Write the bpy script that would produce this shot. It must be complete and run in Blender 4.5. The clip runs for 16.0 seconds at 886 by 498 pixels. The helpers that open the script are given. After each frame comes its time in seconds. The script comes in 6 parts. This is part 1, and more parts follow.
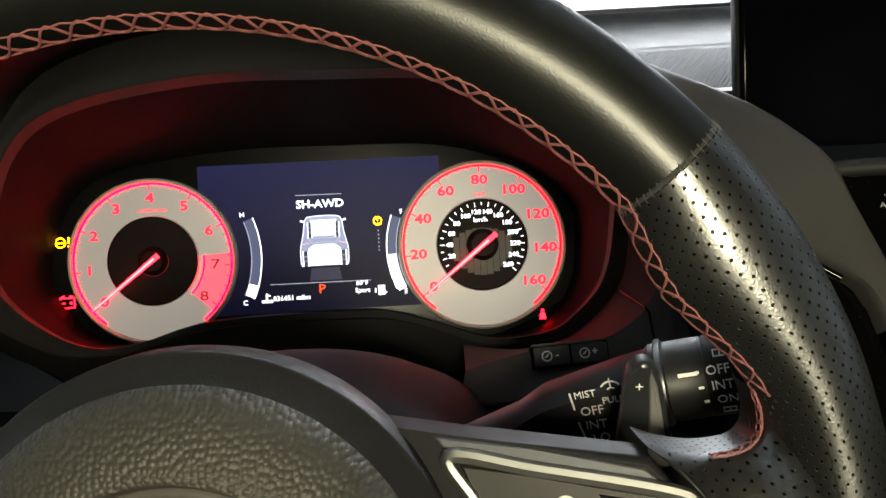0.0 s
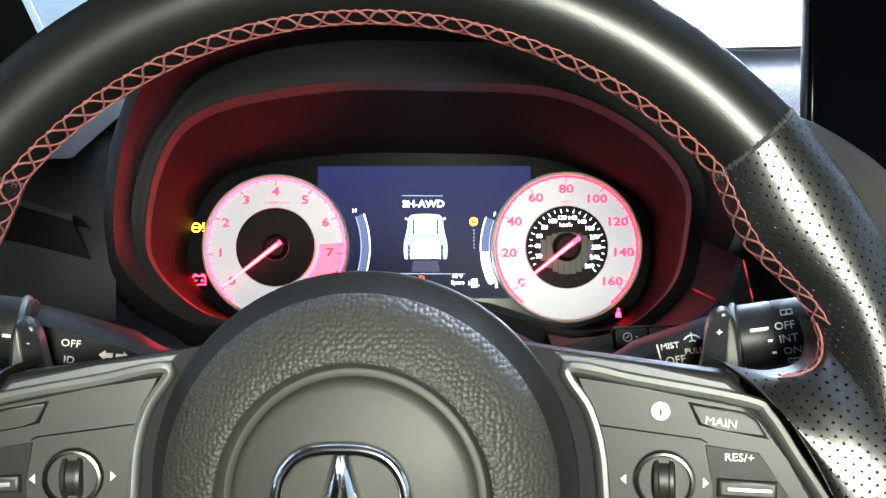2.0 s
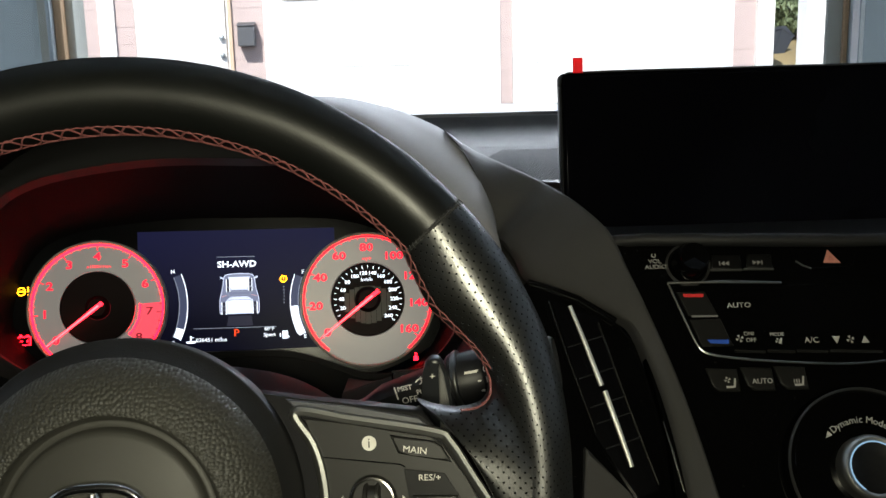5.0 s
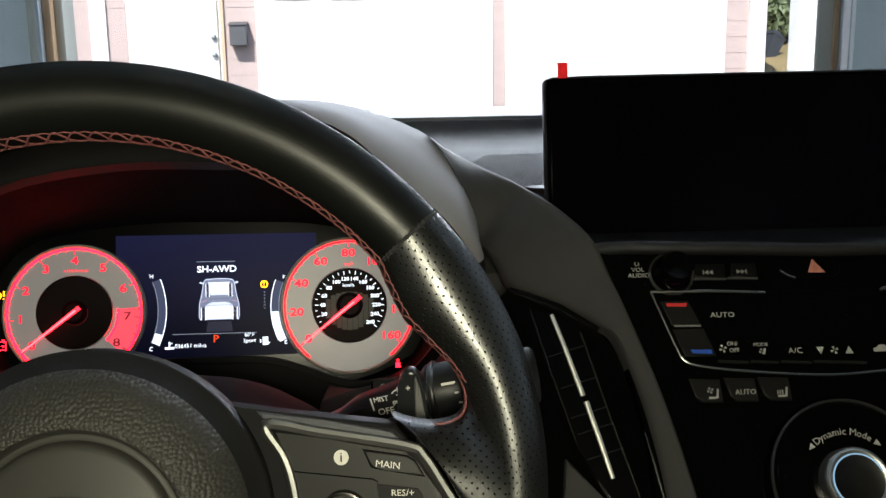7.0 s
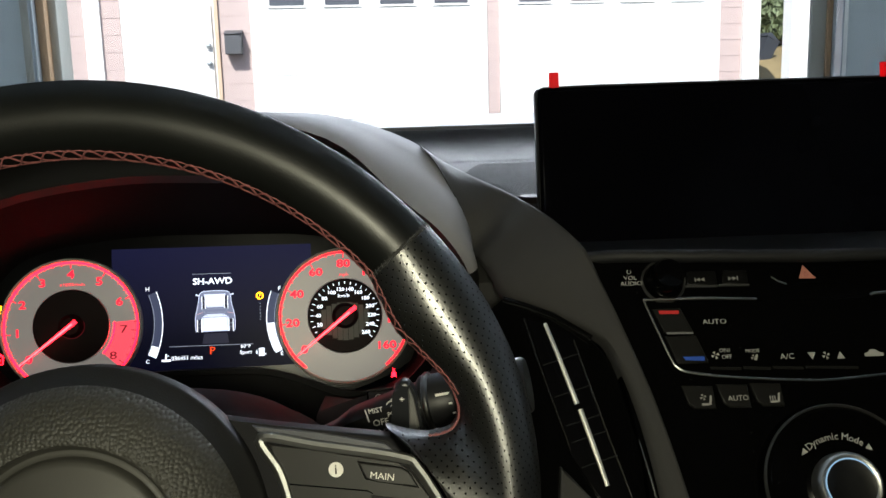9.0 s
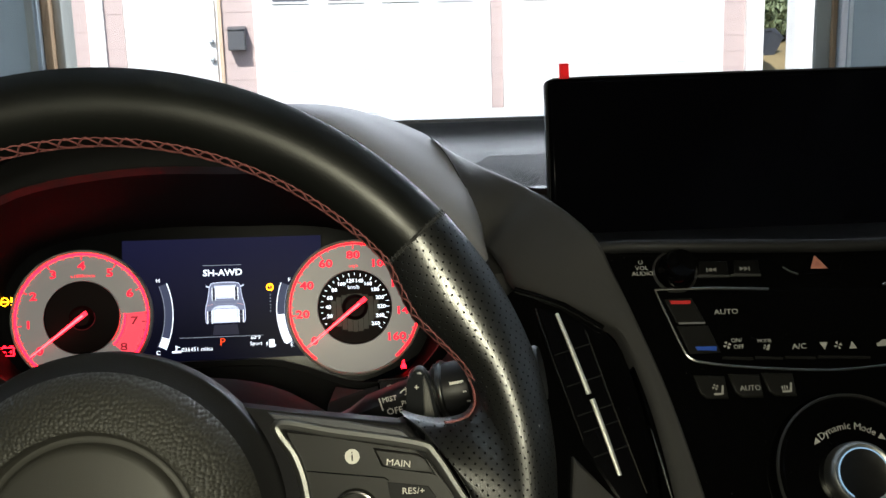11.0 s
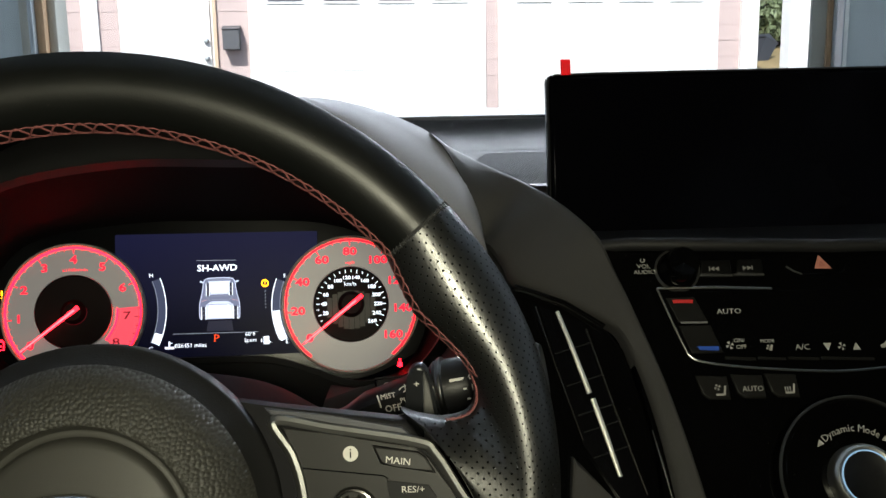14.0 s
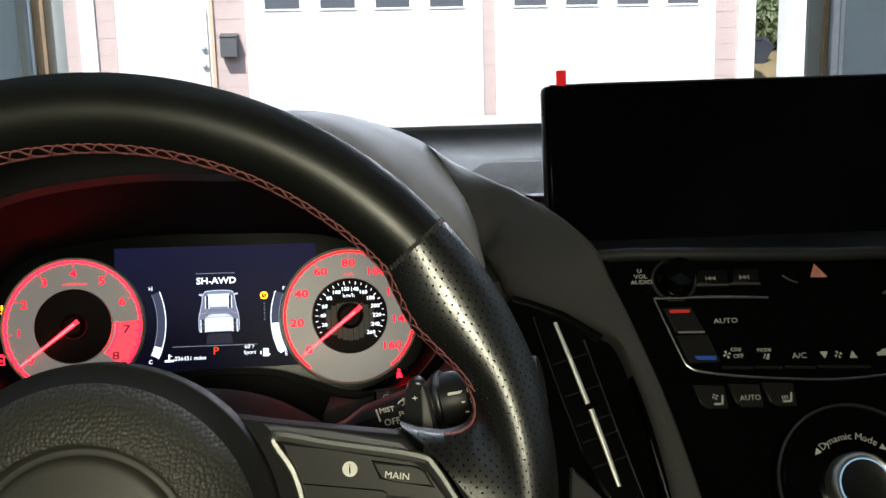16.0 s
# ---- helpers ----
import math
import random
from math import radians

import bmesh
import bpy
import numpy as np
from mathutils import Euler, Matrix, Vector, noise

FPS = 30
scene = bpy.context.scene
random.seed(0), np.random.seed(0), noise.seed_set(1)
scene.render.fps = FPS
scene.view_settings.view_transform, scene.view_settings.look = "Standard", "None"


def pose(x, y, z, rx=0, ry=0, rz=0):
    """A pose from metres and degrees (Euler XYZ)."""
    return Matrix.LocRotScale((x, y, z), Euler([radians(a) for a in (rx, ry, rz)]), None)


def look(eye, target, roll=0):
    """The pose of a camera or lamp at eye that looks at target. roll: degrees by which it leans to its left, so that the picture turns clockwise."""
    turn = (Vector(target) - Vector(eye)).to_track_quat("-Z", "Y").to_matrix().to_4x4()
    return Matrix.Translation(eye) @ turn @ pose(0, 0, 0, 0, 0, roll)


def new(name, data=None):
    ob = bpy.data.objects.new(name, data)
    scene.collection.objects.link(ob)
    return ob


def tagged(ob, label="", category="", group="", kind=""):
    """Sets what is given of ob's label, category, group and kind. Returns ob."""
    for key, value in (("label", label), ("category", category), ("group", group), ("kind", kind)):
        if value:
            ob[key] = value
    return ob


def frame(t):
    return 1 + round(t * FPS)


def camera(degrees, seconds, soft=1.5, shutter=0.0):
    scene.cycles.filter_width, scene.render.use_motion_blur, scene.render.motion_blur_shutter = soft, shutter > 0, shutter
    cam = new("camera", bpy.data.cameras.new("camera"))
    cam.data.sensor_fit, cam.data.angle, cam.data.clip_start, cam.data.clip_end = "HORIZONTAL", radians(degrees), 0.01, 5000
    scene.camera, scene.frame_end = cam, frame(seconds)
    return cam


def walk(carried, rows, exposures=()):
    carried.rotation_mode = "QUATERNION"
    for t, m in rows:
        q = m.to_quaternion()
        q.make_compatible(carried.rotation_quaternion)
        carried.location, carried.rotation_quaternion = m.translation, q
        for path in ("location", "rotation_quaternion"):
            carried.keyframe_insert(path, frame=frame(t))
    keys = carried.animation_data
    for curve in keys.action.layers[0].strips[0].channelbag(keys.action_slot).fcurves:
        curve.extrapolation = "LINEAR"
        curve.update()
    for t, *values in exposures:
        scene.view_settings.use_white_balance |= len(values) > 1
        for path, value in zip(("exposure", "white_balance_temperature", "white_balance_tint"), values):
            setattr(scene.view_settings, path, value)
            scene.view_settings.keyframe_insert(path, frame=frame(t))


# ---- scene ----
cam = camera(51.44, 16.0)
PATH = [
    (0, (0.05949, 0.03733, 1.20427), (0.12543, 1.95971, 0.65645), -3.175),
    (0.5, (0.06829, -0.01787, 1.21246), (0.10106, 1.91883, 0.71437), -4.316),
    (1, (0.04915, -0.03498, 1.19805), (0.06019, 1.90857, 0.72635), -3.238),
    (1.5, (0.03396, -0.03781, 1.18656), (0.01206, 1.90882, 0.72815), -1.557),
    (2, (0.03091, -0.03398, 1.19304), (-0.00961, 1.91431, 0.74303), -1.170),
    (2.5, (0.04818, -0.02953, 1.19884), (0.08279, 1.91951, 0.75156), 0.010),
    (3, (0.07412, -0.03426, 1.20538), (0.23396, 1.91424, 0.78372), -0.095),
    (3.5, (0.09181, -0.05367, 1.21217), (0.31858, 1.89349, 0.81577), -1.705),
    (4, (0.09085, -0.09139, 1.21944), (0.32102, 1.85975, 0.84517), -1.782),
    (4.2, (0.08949, -0.10220, 1.21825), (0.30737, 1.86093, 0.84344), -1.854),
    (6.3, (0.09449, -0.10673, 1.22133), (0.28935, 1.84951, 0.83969), -1.042),
    (6.5, (0.09377, -0.10420, 1.22002), (0.29894, 1.84967, 0.84542), -0.749),
    (7, (0.09870, -0.09827, 1.22145), (0.31434, 1.85470, 0.84807), -0.859),
    (7.5, (0.10074, -0.09943, 1.22326), (0.32051, 1.85442, 0.85699), -1.065),
    (8, (0.09326, -0.10179, 1.22001), (0.31832, 1.85101, 0.85134), -1.157),
    (8.5, (0.09546, -0.09852, 1.22087), (0.32059, 1.85471, 0.85453), -1.311),
    (9, (0.10081, -0.10198, 1.22502), (0.32236, 1.85258, 0.86363), -1.491),
    (9.2, (0.09917, -0.10415, 1.22512), (0.31241, 1.85196, 0.85464), -1.749),
    (11.3, (0.09369, -0.10086, 1.21938), (0.31038, 1.85658, 0.85045), -1.452),
    (11.5, (0.09082, -0.09740, 1.21607), (0.31720, 1.85612, 0.85202), -1.080),
    (12, (0.09074, -0.09755, 1.21642), (0.31871, 1.85591, 0.85310), -1.050),
    (12.5, (0.08936, -0.09746, 1.21549), (0.31749, 1.85582, 0.85123), -0.908),
    (13, (0.09179, -0.09256, 1.21548), (0.32356, 1.86018, 0.85067), -0.853),
    (13.5, (0.09320, -0.09324, 1.21704), (0.32396, 1.86012, 0.85493), -0.908),
    (14, (0.09233, -0.09372, 1.21640), (0.32329, 1.85913, 0.85163), -0.917),
    (14.5, (0.09129, -0.09462, 1.21665), (0.32358, 1.85839, 0.85358), -0.955),
    (15, (0.09182, -0.09499, 1.21861), (0.32338, 1.85838, 0.85707), -1.095),
    (15.5, (0.09173, -0.09589, 1.21871), (0.32332, 1.85816, 0.86088), -1.210),
    (16, (0.09309, -0.09587, 1.22101), (0.32622, 1.85875, 0.86727), -1.416),
]
walk(cam, [(t, look(eye, target, roll)) for t, eye, target, roll in PATH], [(0.0, 1.28, 6800, 10), (0.5, 1.35, 6400, 10), (1.0, 1.65, 6100, 11), (1.5, 2.15, 5750, 12), (2.2, 2.28, 5550, 12), (3.0, 1.55, 5750, 12), (3.5, 1.02, 6050, 11), (4.2, 0.5, 6300, 10), (16.0, 0.45, 6300, 10)])

# ---------------------------------------------------------------- light
world = bpy.data.worlds.new("sky")
scene.world = world
world.use_nodes = True
wn = world.node_tree
sky = wn.nodes.new("ShaderNodeTexSky")
sky.sky_type, sky.sun_disc = "NISHITA", False
SUN_ELEV, SUN_ROT = 42.0, 200.0
sky.sun_elevation, sky.sun_rotation = radians(SUN_ELEV), radians(SUN_ROT)
wn.links.new(sky.outputs[0], wn.nodes["Background"].inputs[0])
wn.nodes["Background"].inputs[1].default_value = 0.15


def lamp(name, kind, m, power, colour, **more):
    data = bpy.data.lights.new(name, kind)
    data.energy, data.color = power, colour
    if "size" in more:
        data.size = more["size"]
    if "angle" in more:
        data.angle = radians(more["angle"])
    ob = new(name, data)
    ob.matrix_world = m
    return ob


# the sun stands behind the garage and strikes the house opposite
sun_dir = Vector((math.sin(radians(SUN_ROT)) * math.cos(radians(SUN_ELEV)), math.cos(radians(SUN_ROT)) * math.cos(radians(SUN_ELEV)), math.sin(radians(SUN_ELEV))))
lamp("sun", "SUN", look(sun_dir * 30, (0, 0, 0)), 5.0, (1.0, 0.96, 0.9), angle=0.5)
# added tall warm area lamp behind the driver's place, for an unseen cabin source
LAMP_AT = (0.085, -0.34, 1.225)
strip = lamp("cabin_fill_light", "AREA", look((LAMP_AT[0], LAMP_AT[1] + 0.014, LAMP_AT[2]), (0.10, 0.40, 1.08)), 4.2, (1.0, 0.945, 0.66), size=0.09)
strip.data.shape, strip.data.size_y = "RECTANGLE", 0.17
# added area lamp high in the open garage doorway, boosted daylight for the dash
door_fill = lamp("doorway_fill_light", "AREA", look((0.86, 3.12, 1.90), (0.32, 0.55, 1.17)), 92.0, (0.86, 0.92, 1.0), size=1.95)
door_fill.data.shape, door_fill.data.size_y = "RECTANGLE", 0.62

# ---------------------------------------------------------------- materials


def material(name, colour, rough=0.5, metal=0.0, grain=0.0, grain_size=0.001, mottling=0.15, mottle_size=0.03, coat=0.0, kind="noise", spec=0.5, wear=0.0):
    """A surface with mottled colour and roughness, and a fine relief of the given depth and size in metres."""
    mt = bpy.data.materials.new(name)
    mt.use_nodes = True
    nt = mt.node_tree
    n, l = nt.nodes, nt.links
    b = n["Principled BSDF"]
    b.inputs["Metallic"].default_value = metal
    b.inputs["Coat Weight"].default_value = coat
    b.inputs["Specular IOR Level"].default_value = spec
    tc = n.new("ShaderNodeTexCoord")
    big = n.new("ShaderNodeTexNoise")
    big.inputs["Scale"].default_value, big.inputs["Detail"].default_value = 1 / mottle_size, 4
    l.new(tc.outputs["Object"], big.inputs["Vector"])
    ramp = n.new("ShaderNodeMapRange")
    ramp.inputs["To Min"].default_value, ramp.inputs["To Max"].default_value = 1 - mottling, 1 + mottling
    l.new(big.outputs["Fac"], ramp.inputs["Value"])
    mul = n.new("ShaderNodeVectorMath")
    mul.operation = "SCALE"
    mul.inputs[0].default_value = colour
    l.new(ramp.outputs[0], mul.inputs["Scale"])
    l.new(mul.outputs[0], b.inputs["Base Color"])
    rr = n.new("ShaderNodeMapRange")
    rr.inputs["To Min"].default_value, rr.inputs["To Max"].default_value = max(0.02, rough * (1 - mottling)), min(1, rough * (1 + mottling))
    l.new(big.outputs["Fac"], rr.inputs["Value"])
    l.new(rr.outputs[0], b.inputs["Roughness"])
    if wear:
        dust = n.new("ShaderNodeTexNoise")
        dust.inputs["Scale"].default_value, dust.inputs["Detail"].default_value = 620, 1
        l.new(tc.outputs["Object"], dust.inputs["Vector"])
        pick = n.new("ShaderNodeMapRange")
        pick.inputs["From Min"].default_value, pick.inputs["From Max"].default_value = 0.76, 0.80
        pick.inputs["To Max"].default_value = wear
        l.new(dust.outputs["Fac"], pick.inputs["Value"])
        mx = n.new("ShaderNodeMix")
        mx.data_type = "RGBA"
        mx.inputs[7].default_value = (0.35, 0.34, 0.32, 1)
        l.new(pick.outputs[0], mx.inputs[0])
        l.new(mul.outputs[0], mx.inputs[6])
        l.new(mx.outputs[2], b.inputs["Base Color"])
    if grain:
        if kind == "leather":
            tex = n.new("ShaderNodeTexVoronoi")
            tex.feature = "DISTANCE_TO_EDGE"
            tex.inputs["Scale"].default_value = 1 / grain_size
            warp = n.new("ShaderNodeTexNoise")
            warp.inputs["Scale"].default_value = 0.6 / grain_size
            l.new(tc.outputs["Object"], warp.inputs["Vector"])
            add = n.new("ShaderNodeVectorMath")
            add.operation = "MULTIPLY_ADD"
            add.inputs[1].default_value = (grain_size,) * 3
            l.new(warp.outputs["Color"], add.inputs[0])
            l.new(tc.outputs["Object"], add.inputs[2])
            l.new(add.outputs[0], tex.inputs["Vector"])
            low = n.new("ShaderNodeMapRange")
            low.inputs["From Max"].default_value = 0.5
            low.interpolation_type = "SMOOTHSTEP"
            l.new(tex.outputs["Distance"], low.inputs["Value"])
            height = low.outputs[0]
        elif kind == "pebble":
            tex = n.new("ShaderNodeTexVoronoi")
            tex.voronoi_dimensions, tex.feature = "2D", "SMOOTH_F1"
            tex.inputs["Scale"].default_value = 1 / grain_size
            tex.inputs["Smoothness"].default_value = 0.25
            tex.inputs["Randomness"].default_value = 0.75
            l.new(tc.outputs["Object"], tex.inputs["Vector"])
            low = n.new("ShaderNodeMapRange")
            low.inputs["From Min"].default_value, low.inputs["From Max"].default_value = 0.75, 0.05
            low.interpolation_type = "SMOOTHSTEP"
            l.new(tex.outputs["Distance"], low.inputs["Value"])
            height = low.outputs[0]
        else:
            tex = n.new("ShaderNodeTexNoise")
            tex.inputs["Scale"].default_value, tex.inputs["Detail"].default_value = 1 / grain_size, 3
            l.new(tc.outputs["Object"], tex.inputs["Vector"])
            height = tex.outputs["Fac"]
        bump = n.new("ShaderNodeBump")
        bump.inputs["Distance"].default_value = grain
        l.new(height, bump.inputs["Height"])
        l.new(bump.outputs[0], b.inputs["Normal"])
    return mt


def glowing(name, colour, strength, base=(0.02, 0.02, 0.02), rough=0.4):
    mt = bpy.data.materials.new(name)
    mt.use_nodes = True
    b = mt.node_tree.nodes["Principled BSDF"]
    b.inputs["Base Color"].default_value = (*base, 1)
    b.inputs["Roughness"].default_value = rough
    b.inputs["Specular IOR Level"].default_value = 0.05
    b.inputs["Emission Color"].default_value = (*colour, 1)
    b.inputs["Emission Strength"].default_value = strength
    return mt


def clear_glass(name, rough=0.0):
    mt = bpy.data.materials.new(name)
    mt.use_nodes = True
    b = mt.node_tree.nodes["Principled BSDF"]
    b.inputs["Base Color"].default_value = (0.96, 0.98, 0.97, 1)
    b.inputs["Transmission Weight"].default_value = 1
    b.inputs["Roughness"].default_value = rough
    b.inputs["IOR"].default_value = 1.45
    return mt


def even_gloss(mt, share):
    """Waxed leather: a dull ground under a thin film that shines alike at all angles."""
    n, l = mt.node_tree.nodes, mt.node_tree.links
    b = n["Principled BSDF"]
    ground, film, both = n.new("ShaderNodeBsdfDiffuse"), n.new("ShaderNodeBsdfGlossy"), n.new("ShaderNodeMixShader")
    film.inputs["Color"].default_value = (1.0, 1.0, 1.0, 1)
    if "hole_mask" in n:
        l.new(n["hole_mask"].outputs[0], film.inputs["Color"])
    both.inputs[0].default_value = share
    l.new(b.inputs["Base Color"].links[0].from_socket, ground.inputs["Color"])
    l.new(b.inputs["Roughness"].links[0].from_socket, film.inputs["Roughness"])
    for sh in (ground, film):
        l.new(b.inputs["Normal"].links[0].from_socket, sh.inputs["Normal"])
    l.new(ground.outputs[0], both.inputs[1])
    l.new(film.outputs[0], both.inputs[2])
    l.new(both.outputs[0], n["Material Output"].inputs[0])
    n.remove(b)
    return mt


def perforated(name):
    """Black leather with staggered rows of small punched holes, laid out on the UV map in metres."""
    mt = material(name, (0.0042, 0.0044, 0.0040), 0.34, spec=0.62, grain=0.000024, grain_size=0.0011, kind="leather", mottle_size=0.02)
    n, l = mt.node_tree.nodes, mt.node_tree.links
    b = n["Principled BSDF"]
    b.inputs["IOR"].default_value = 1.7
    uv = n.new("ShaderNodeUVMap")
    total = None
    for shift in (0.0, 0.5):
        sc = n.new("ShaderNodeVectorMath")
        sc.operation = "MULTIPLY_ADD"
        sc.inputs[1].default_value = (1 / 0.0041, 1 / 0.0039, 0)
        sc.inputs[2].default_value = (shift, shift, 0)
        l.new(uv.outputs[0], sc.inputs[0])
        fr = n.new("ShaderNodeVectorMath")
        fr.operation = "FRACTION"
        l.new(sc.outputs[0], fr.inputs[0])
        di = n.new("ShaderNodeVectorMath")
        di.operation = "DISTANCE"
        di.inputs[1].default_value = (0.5, 0.5, 0)
        l.new(fr.outputs[0], di.inputs[0])
        mr = n.new("ShaderNodeMapRange")
        mr.interpolation_type = "SMOOTHSTEP"
        mr.inputs["From Min"].default_value, mr.inputs["From Max"].default_value = 0.05, 0.115
        l.new(di.outputs["Value"], mr.inputs["Value"])
        if total is None:
            total = mr
        else:
            mn = n.new("ShaderNodeMath")
            mn.operation = "MINIMUM"
            l.new(total.outputs[0], mn.inputs[0])
            l.new(mr.outputs[0], mn.inputs[1])
            total = mn
    old = b.inputs["Normal"].links[0].from_node
    bump = n.new("ShaderNodeBump")
    bump.inputs["Distance"].default_value = 0.00055
    l.new(total.outputs[0], bump.inputs["Height"])
    l.new(old.outputs[0], bump.inputs["Normal"])
    l.new(bump.outputs[0], b.inputs["Normal"])
    col = b.inputs["Base Color"].links[0].from_socket
    sc2 = n.new("ShaderNodeVectorMath")
    sc2.operation = "SCALE"
    l.new(col, sc2.inputs[0])
    fl = n.new("ShaderNodeMapRange")
    fl.inputs["To Min"].default_value = 0.10
    fl.name = "hole_mask"
    l.new(total.outputs[0], fl.inputs["Value"])
    l.new(fl.outputs[0], sc2.inputs["Scale"])
    l.new(sc2.outputs[0], b.inputs["Base Color"])
    return mt


def brushed(name, colour, strength=0.0):
    mt = material(name, colour, 0.42, metal=0.35, mottling=0.05, mottle_size=0.02)
    n, l = mt.node_tree.nodes, mt.node_tree.links
    b = n["Principled BSDF"]
    tc = n.new("ShaderNodeTexCoord")
    mp = n.new("ShaderNodeMapping")
    mp.inputs["Scale"].default_value = (60, 2500, 1)
    l.new(tc.outputs["Object"], mp.inputs[0])
    nz = n.new("ShaderNodeTexNoise")
    nz.inputs["Scale"].default_value = 1
    l.new(mp.outputs[0], nz.inputs["Vector"])
    bump = n.new("ShaderNodeBump")
    bump.inputs["Distance"].default_value = 0.00004
    l.new(nz.outputs["Fac"], bump.inputs["Height"])
    l.new(bump.outputs[0], b.inputs["Normal"])
    # faint warm emission stands in for lamp light on the metal
    if strength:
        b.inputs["Emission Color"].default_value = (1.0, 0.92, 0.83, 1)
        b.inputs["Emission Strength"].default_value = strength
    return mt


M_LEATHER = even_gloss(material("black_smooth_leather", (0.0042, 0.0046, 0.0043), 0.37, spec=0.42, grain=0.000018, grain_size=0.0011, kind="leather", mottle_size=0.025, mottling=0.15, wear=0.03), 0.031)
M_PERF = even_gloss(perforated("black_perforated_leather"), 0.098)
M_THREAD = material("red_thread", (0.18, 0.058, 0.055), 0.75, grain=0.0002, grain_size=0.0006, mottle_size=0.004, mottling=0.35)
M_BLACK_THREAD = material("black_thread", (0.018, 0.018, 0.018), 0.7, grain=0.0002, grain_size=0.0006, mottle_size=0.004)
M_SHELL = material("matt_black_moulded_vinyl", (0.0095, 0.0095, 0.0098), 0.6, spec=0.14, grain=0.00004, grain_size=0.0011, kind="leather", mottle_size=0.04)
M_SPOKE = material("dull_black_spoke_plastic", (0.0085, 0.0085, 0.0098), 0.62, spec=0.11, grain=0.00002, grain_size=0.0007, mottle_size=0.05)
M_HUB = material("grained_black_vinyl", (0.029, 0.0285, 0.0253), 0.50, spec=0.29, grain=0.00034, grain_size=0.00165, kind="pebble", mottle_size=0.05)
M_HUB_FINE = material("fine_grained_black_vinyl", (0.0285, 0.028, 0.0247), 0.50, spec=0.28, grain=0.00002, grain_size=0.0007, kind="leather", mottle_size=0.04)
M_PLASTIC = material("dark_grey_moulded_plastic", (0.008, 0.008, 0.0085), 0.6, spec=0.25, grain=0.00010, grain_size=0.0008, mottle_size=0.06)
M_SATIN = material("satin_black_plastic", (0.009, 0.009, 0.010), 0.42, spec=0.2, grain=0.00005, grain_size=0.0007, mottle_size=0.05)
M_BUTTON = material("warm_black_button_plastic", (0.0115, 0.0112, 0.0103), 0.45, spec=0.42, grain=0.00002, grain_size=0.0005, mottle_size=0.03, wear=0.10)
M_DASH = material("charcoal_soft_dash_skin", (0.011, 0.011, 0.0121), 0.75, spec=0.08, grain=0.00025, grain_size=0.0013, kind="leather", mottle_size=0.08)
# pale grey puts daylight into the hood's colour, the skin itself is dark
M_HOOD = material("daylit_binnacle_skin", (0.29, 0.285, 0.30), 0.8, spec=0.03, grain=0.00006, grain_size=0.0012, kind="leather", mottle_size=0.08)
M_BAND = material("grey_satin_console_trim", (0.038, 0.037, 0.0365), 0.72, spec=0.05, grain=0.00006, grain_size=0.0006, mottle_size=0.05, wear=0.03)
M_PIANO = material("glossy_piano_black", (0.0013, 0.0013, 0.0014), 0.10, spec=0.12, mottling=0.2, mottle_size=0.1, wear=0.02)
M_SCREEN = material("dark_glossy_screen_glass", (0.0012, 0.0012, 0.0018), 0.12, mottling=0.1, mottle_size=0.2, wear=0.01, spec=0.05)
M_CHROME = material("satin_chrome", (0.27, 0.27, 0.265), 0.47, metal=1.0, mottling=0.06, mottle_size=0.01)
M_BRIGHT = material("bright_chrome", (0.78, 0.78, 0.79), 0.13, metal=1.0, mottling=0.05, mottle_size=0.01)
M_SATINLINE = material("dim_satin_chrome", (0.20, 0.197, 0.19), 0.30, metal=1.0, mottling=0.08, mottle_size=0.01)
M_BLADE = material("soft_bright_chrome", (0.80, 0.79, 0.74), 0.5, metal=0.9, mottling=0.05, mottle_size=0.01)
M_LEDGE = material("dark_blue_grey_satin", (0.05, 0.052, 0.062), 0.45, mottling=0.06)
M_KNOB = material("brushed_grey_metal", (0.36, 0.36, 0.35), 0.32, metal=0.9, mottling=0.08, mottle_size=0.004)
M_RING = material("polished_grey_metal", (0.50, 0.50, 0.485), 0.36, metal=1.0, mottling=0.08, mottle_size=0.004)
M_BEZEL = material("satin_silver_plating", (0.46, 0.455, 0.43), 0.45, metal=0.45, mottling=0.06, mottle_size=0.01)
M_DISC = material("dark_spun_metal", (0.06, 0.06, 0.059), 0.34, metal=1.0, mottling=0.1, mottle_size=0.003)
M_DARKCHROME = material("dark_chrome", (0.16, 0.155, 0.15), 0.25, metal=1.0, mottling=0.06, mottle_size=0.01)
M_PRINT = material("white_print", (0.62, 0.60, 0.56), 0.6, mottling=0.1, mottle_size=0.004)
M_PRINT_DIM = material("dim_grey_print", (0.27, 0.262, 0.245), 0.6, mottling=0.1, mottle_size=0.004)
M_PRINT_FAINT = material("faint_grey_print", (0.17, 0.165, 0.155), 0.6, mottling=0.1, mottle_size=0.004)
M_REDPRINT = material("red_print", (0.45, 0.012, 0.012), 0.5)
M_BLUEPRINT = material("blue_print", (0.01, 0.06, 0.35), 0.5)
M_PALERED = material("pale_red_print", (0.40, 0.15, 0.11), 0.6)
M_REDDARK = material("dark_red_print", (0.16, 0.035, 0.03), 0.6)
M_TAB = material("red_plastic_film", (0.55, 0.012, 0.02), 0.35)
_n, _l = M_TAB.node_tree.nodes, M_TAB.node_tree.links
_t, _x = _n.new("ShaderNodeBsdfTranslucent"), _n.new("ShaderNodeMixShader")
_t.inputs[0].default_value = (0.75, 0.02, 0.04, 1)
_l.new(_n["Principled BSDF"].outputs[0], _x.inputs[1])
_l.new(_t.outputs[0], _x.inputs[2])
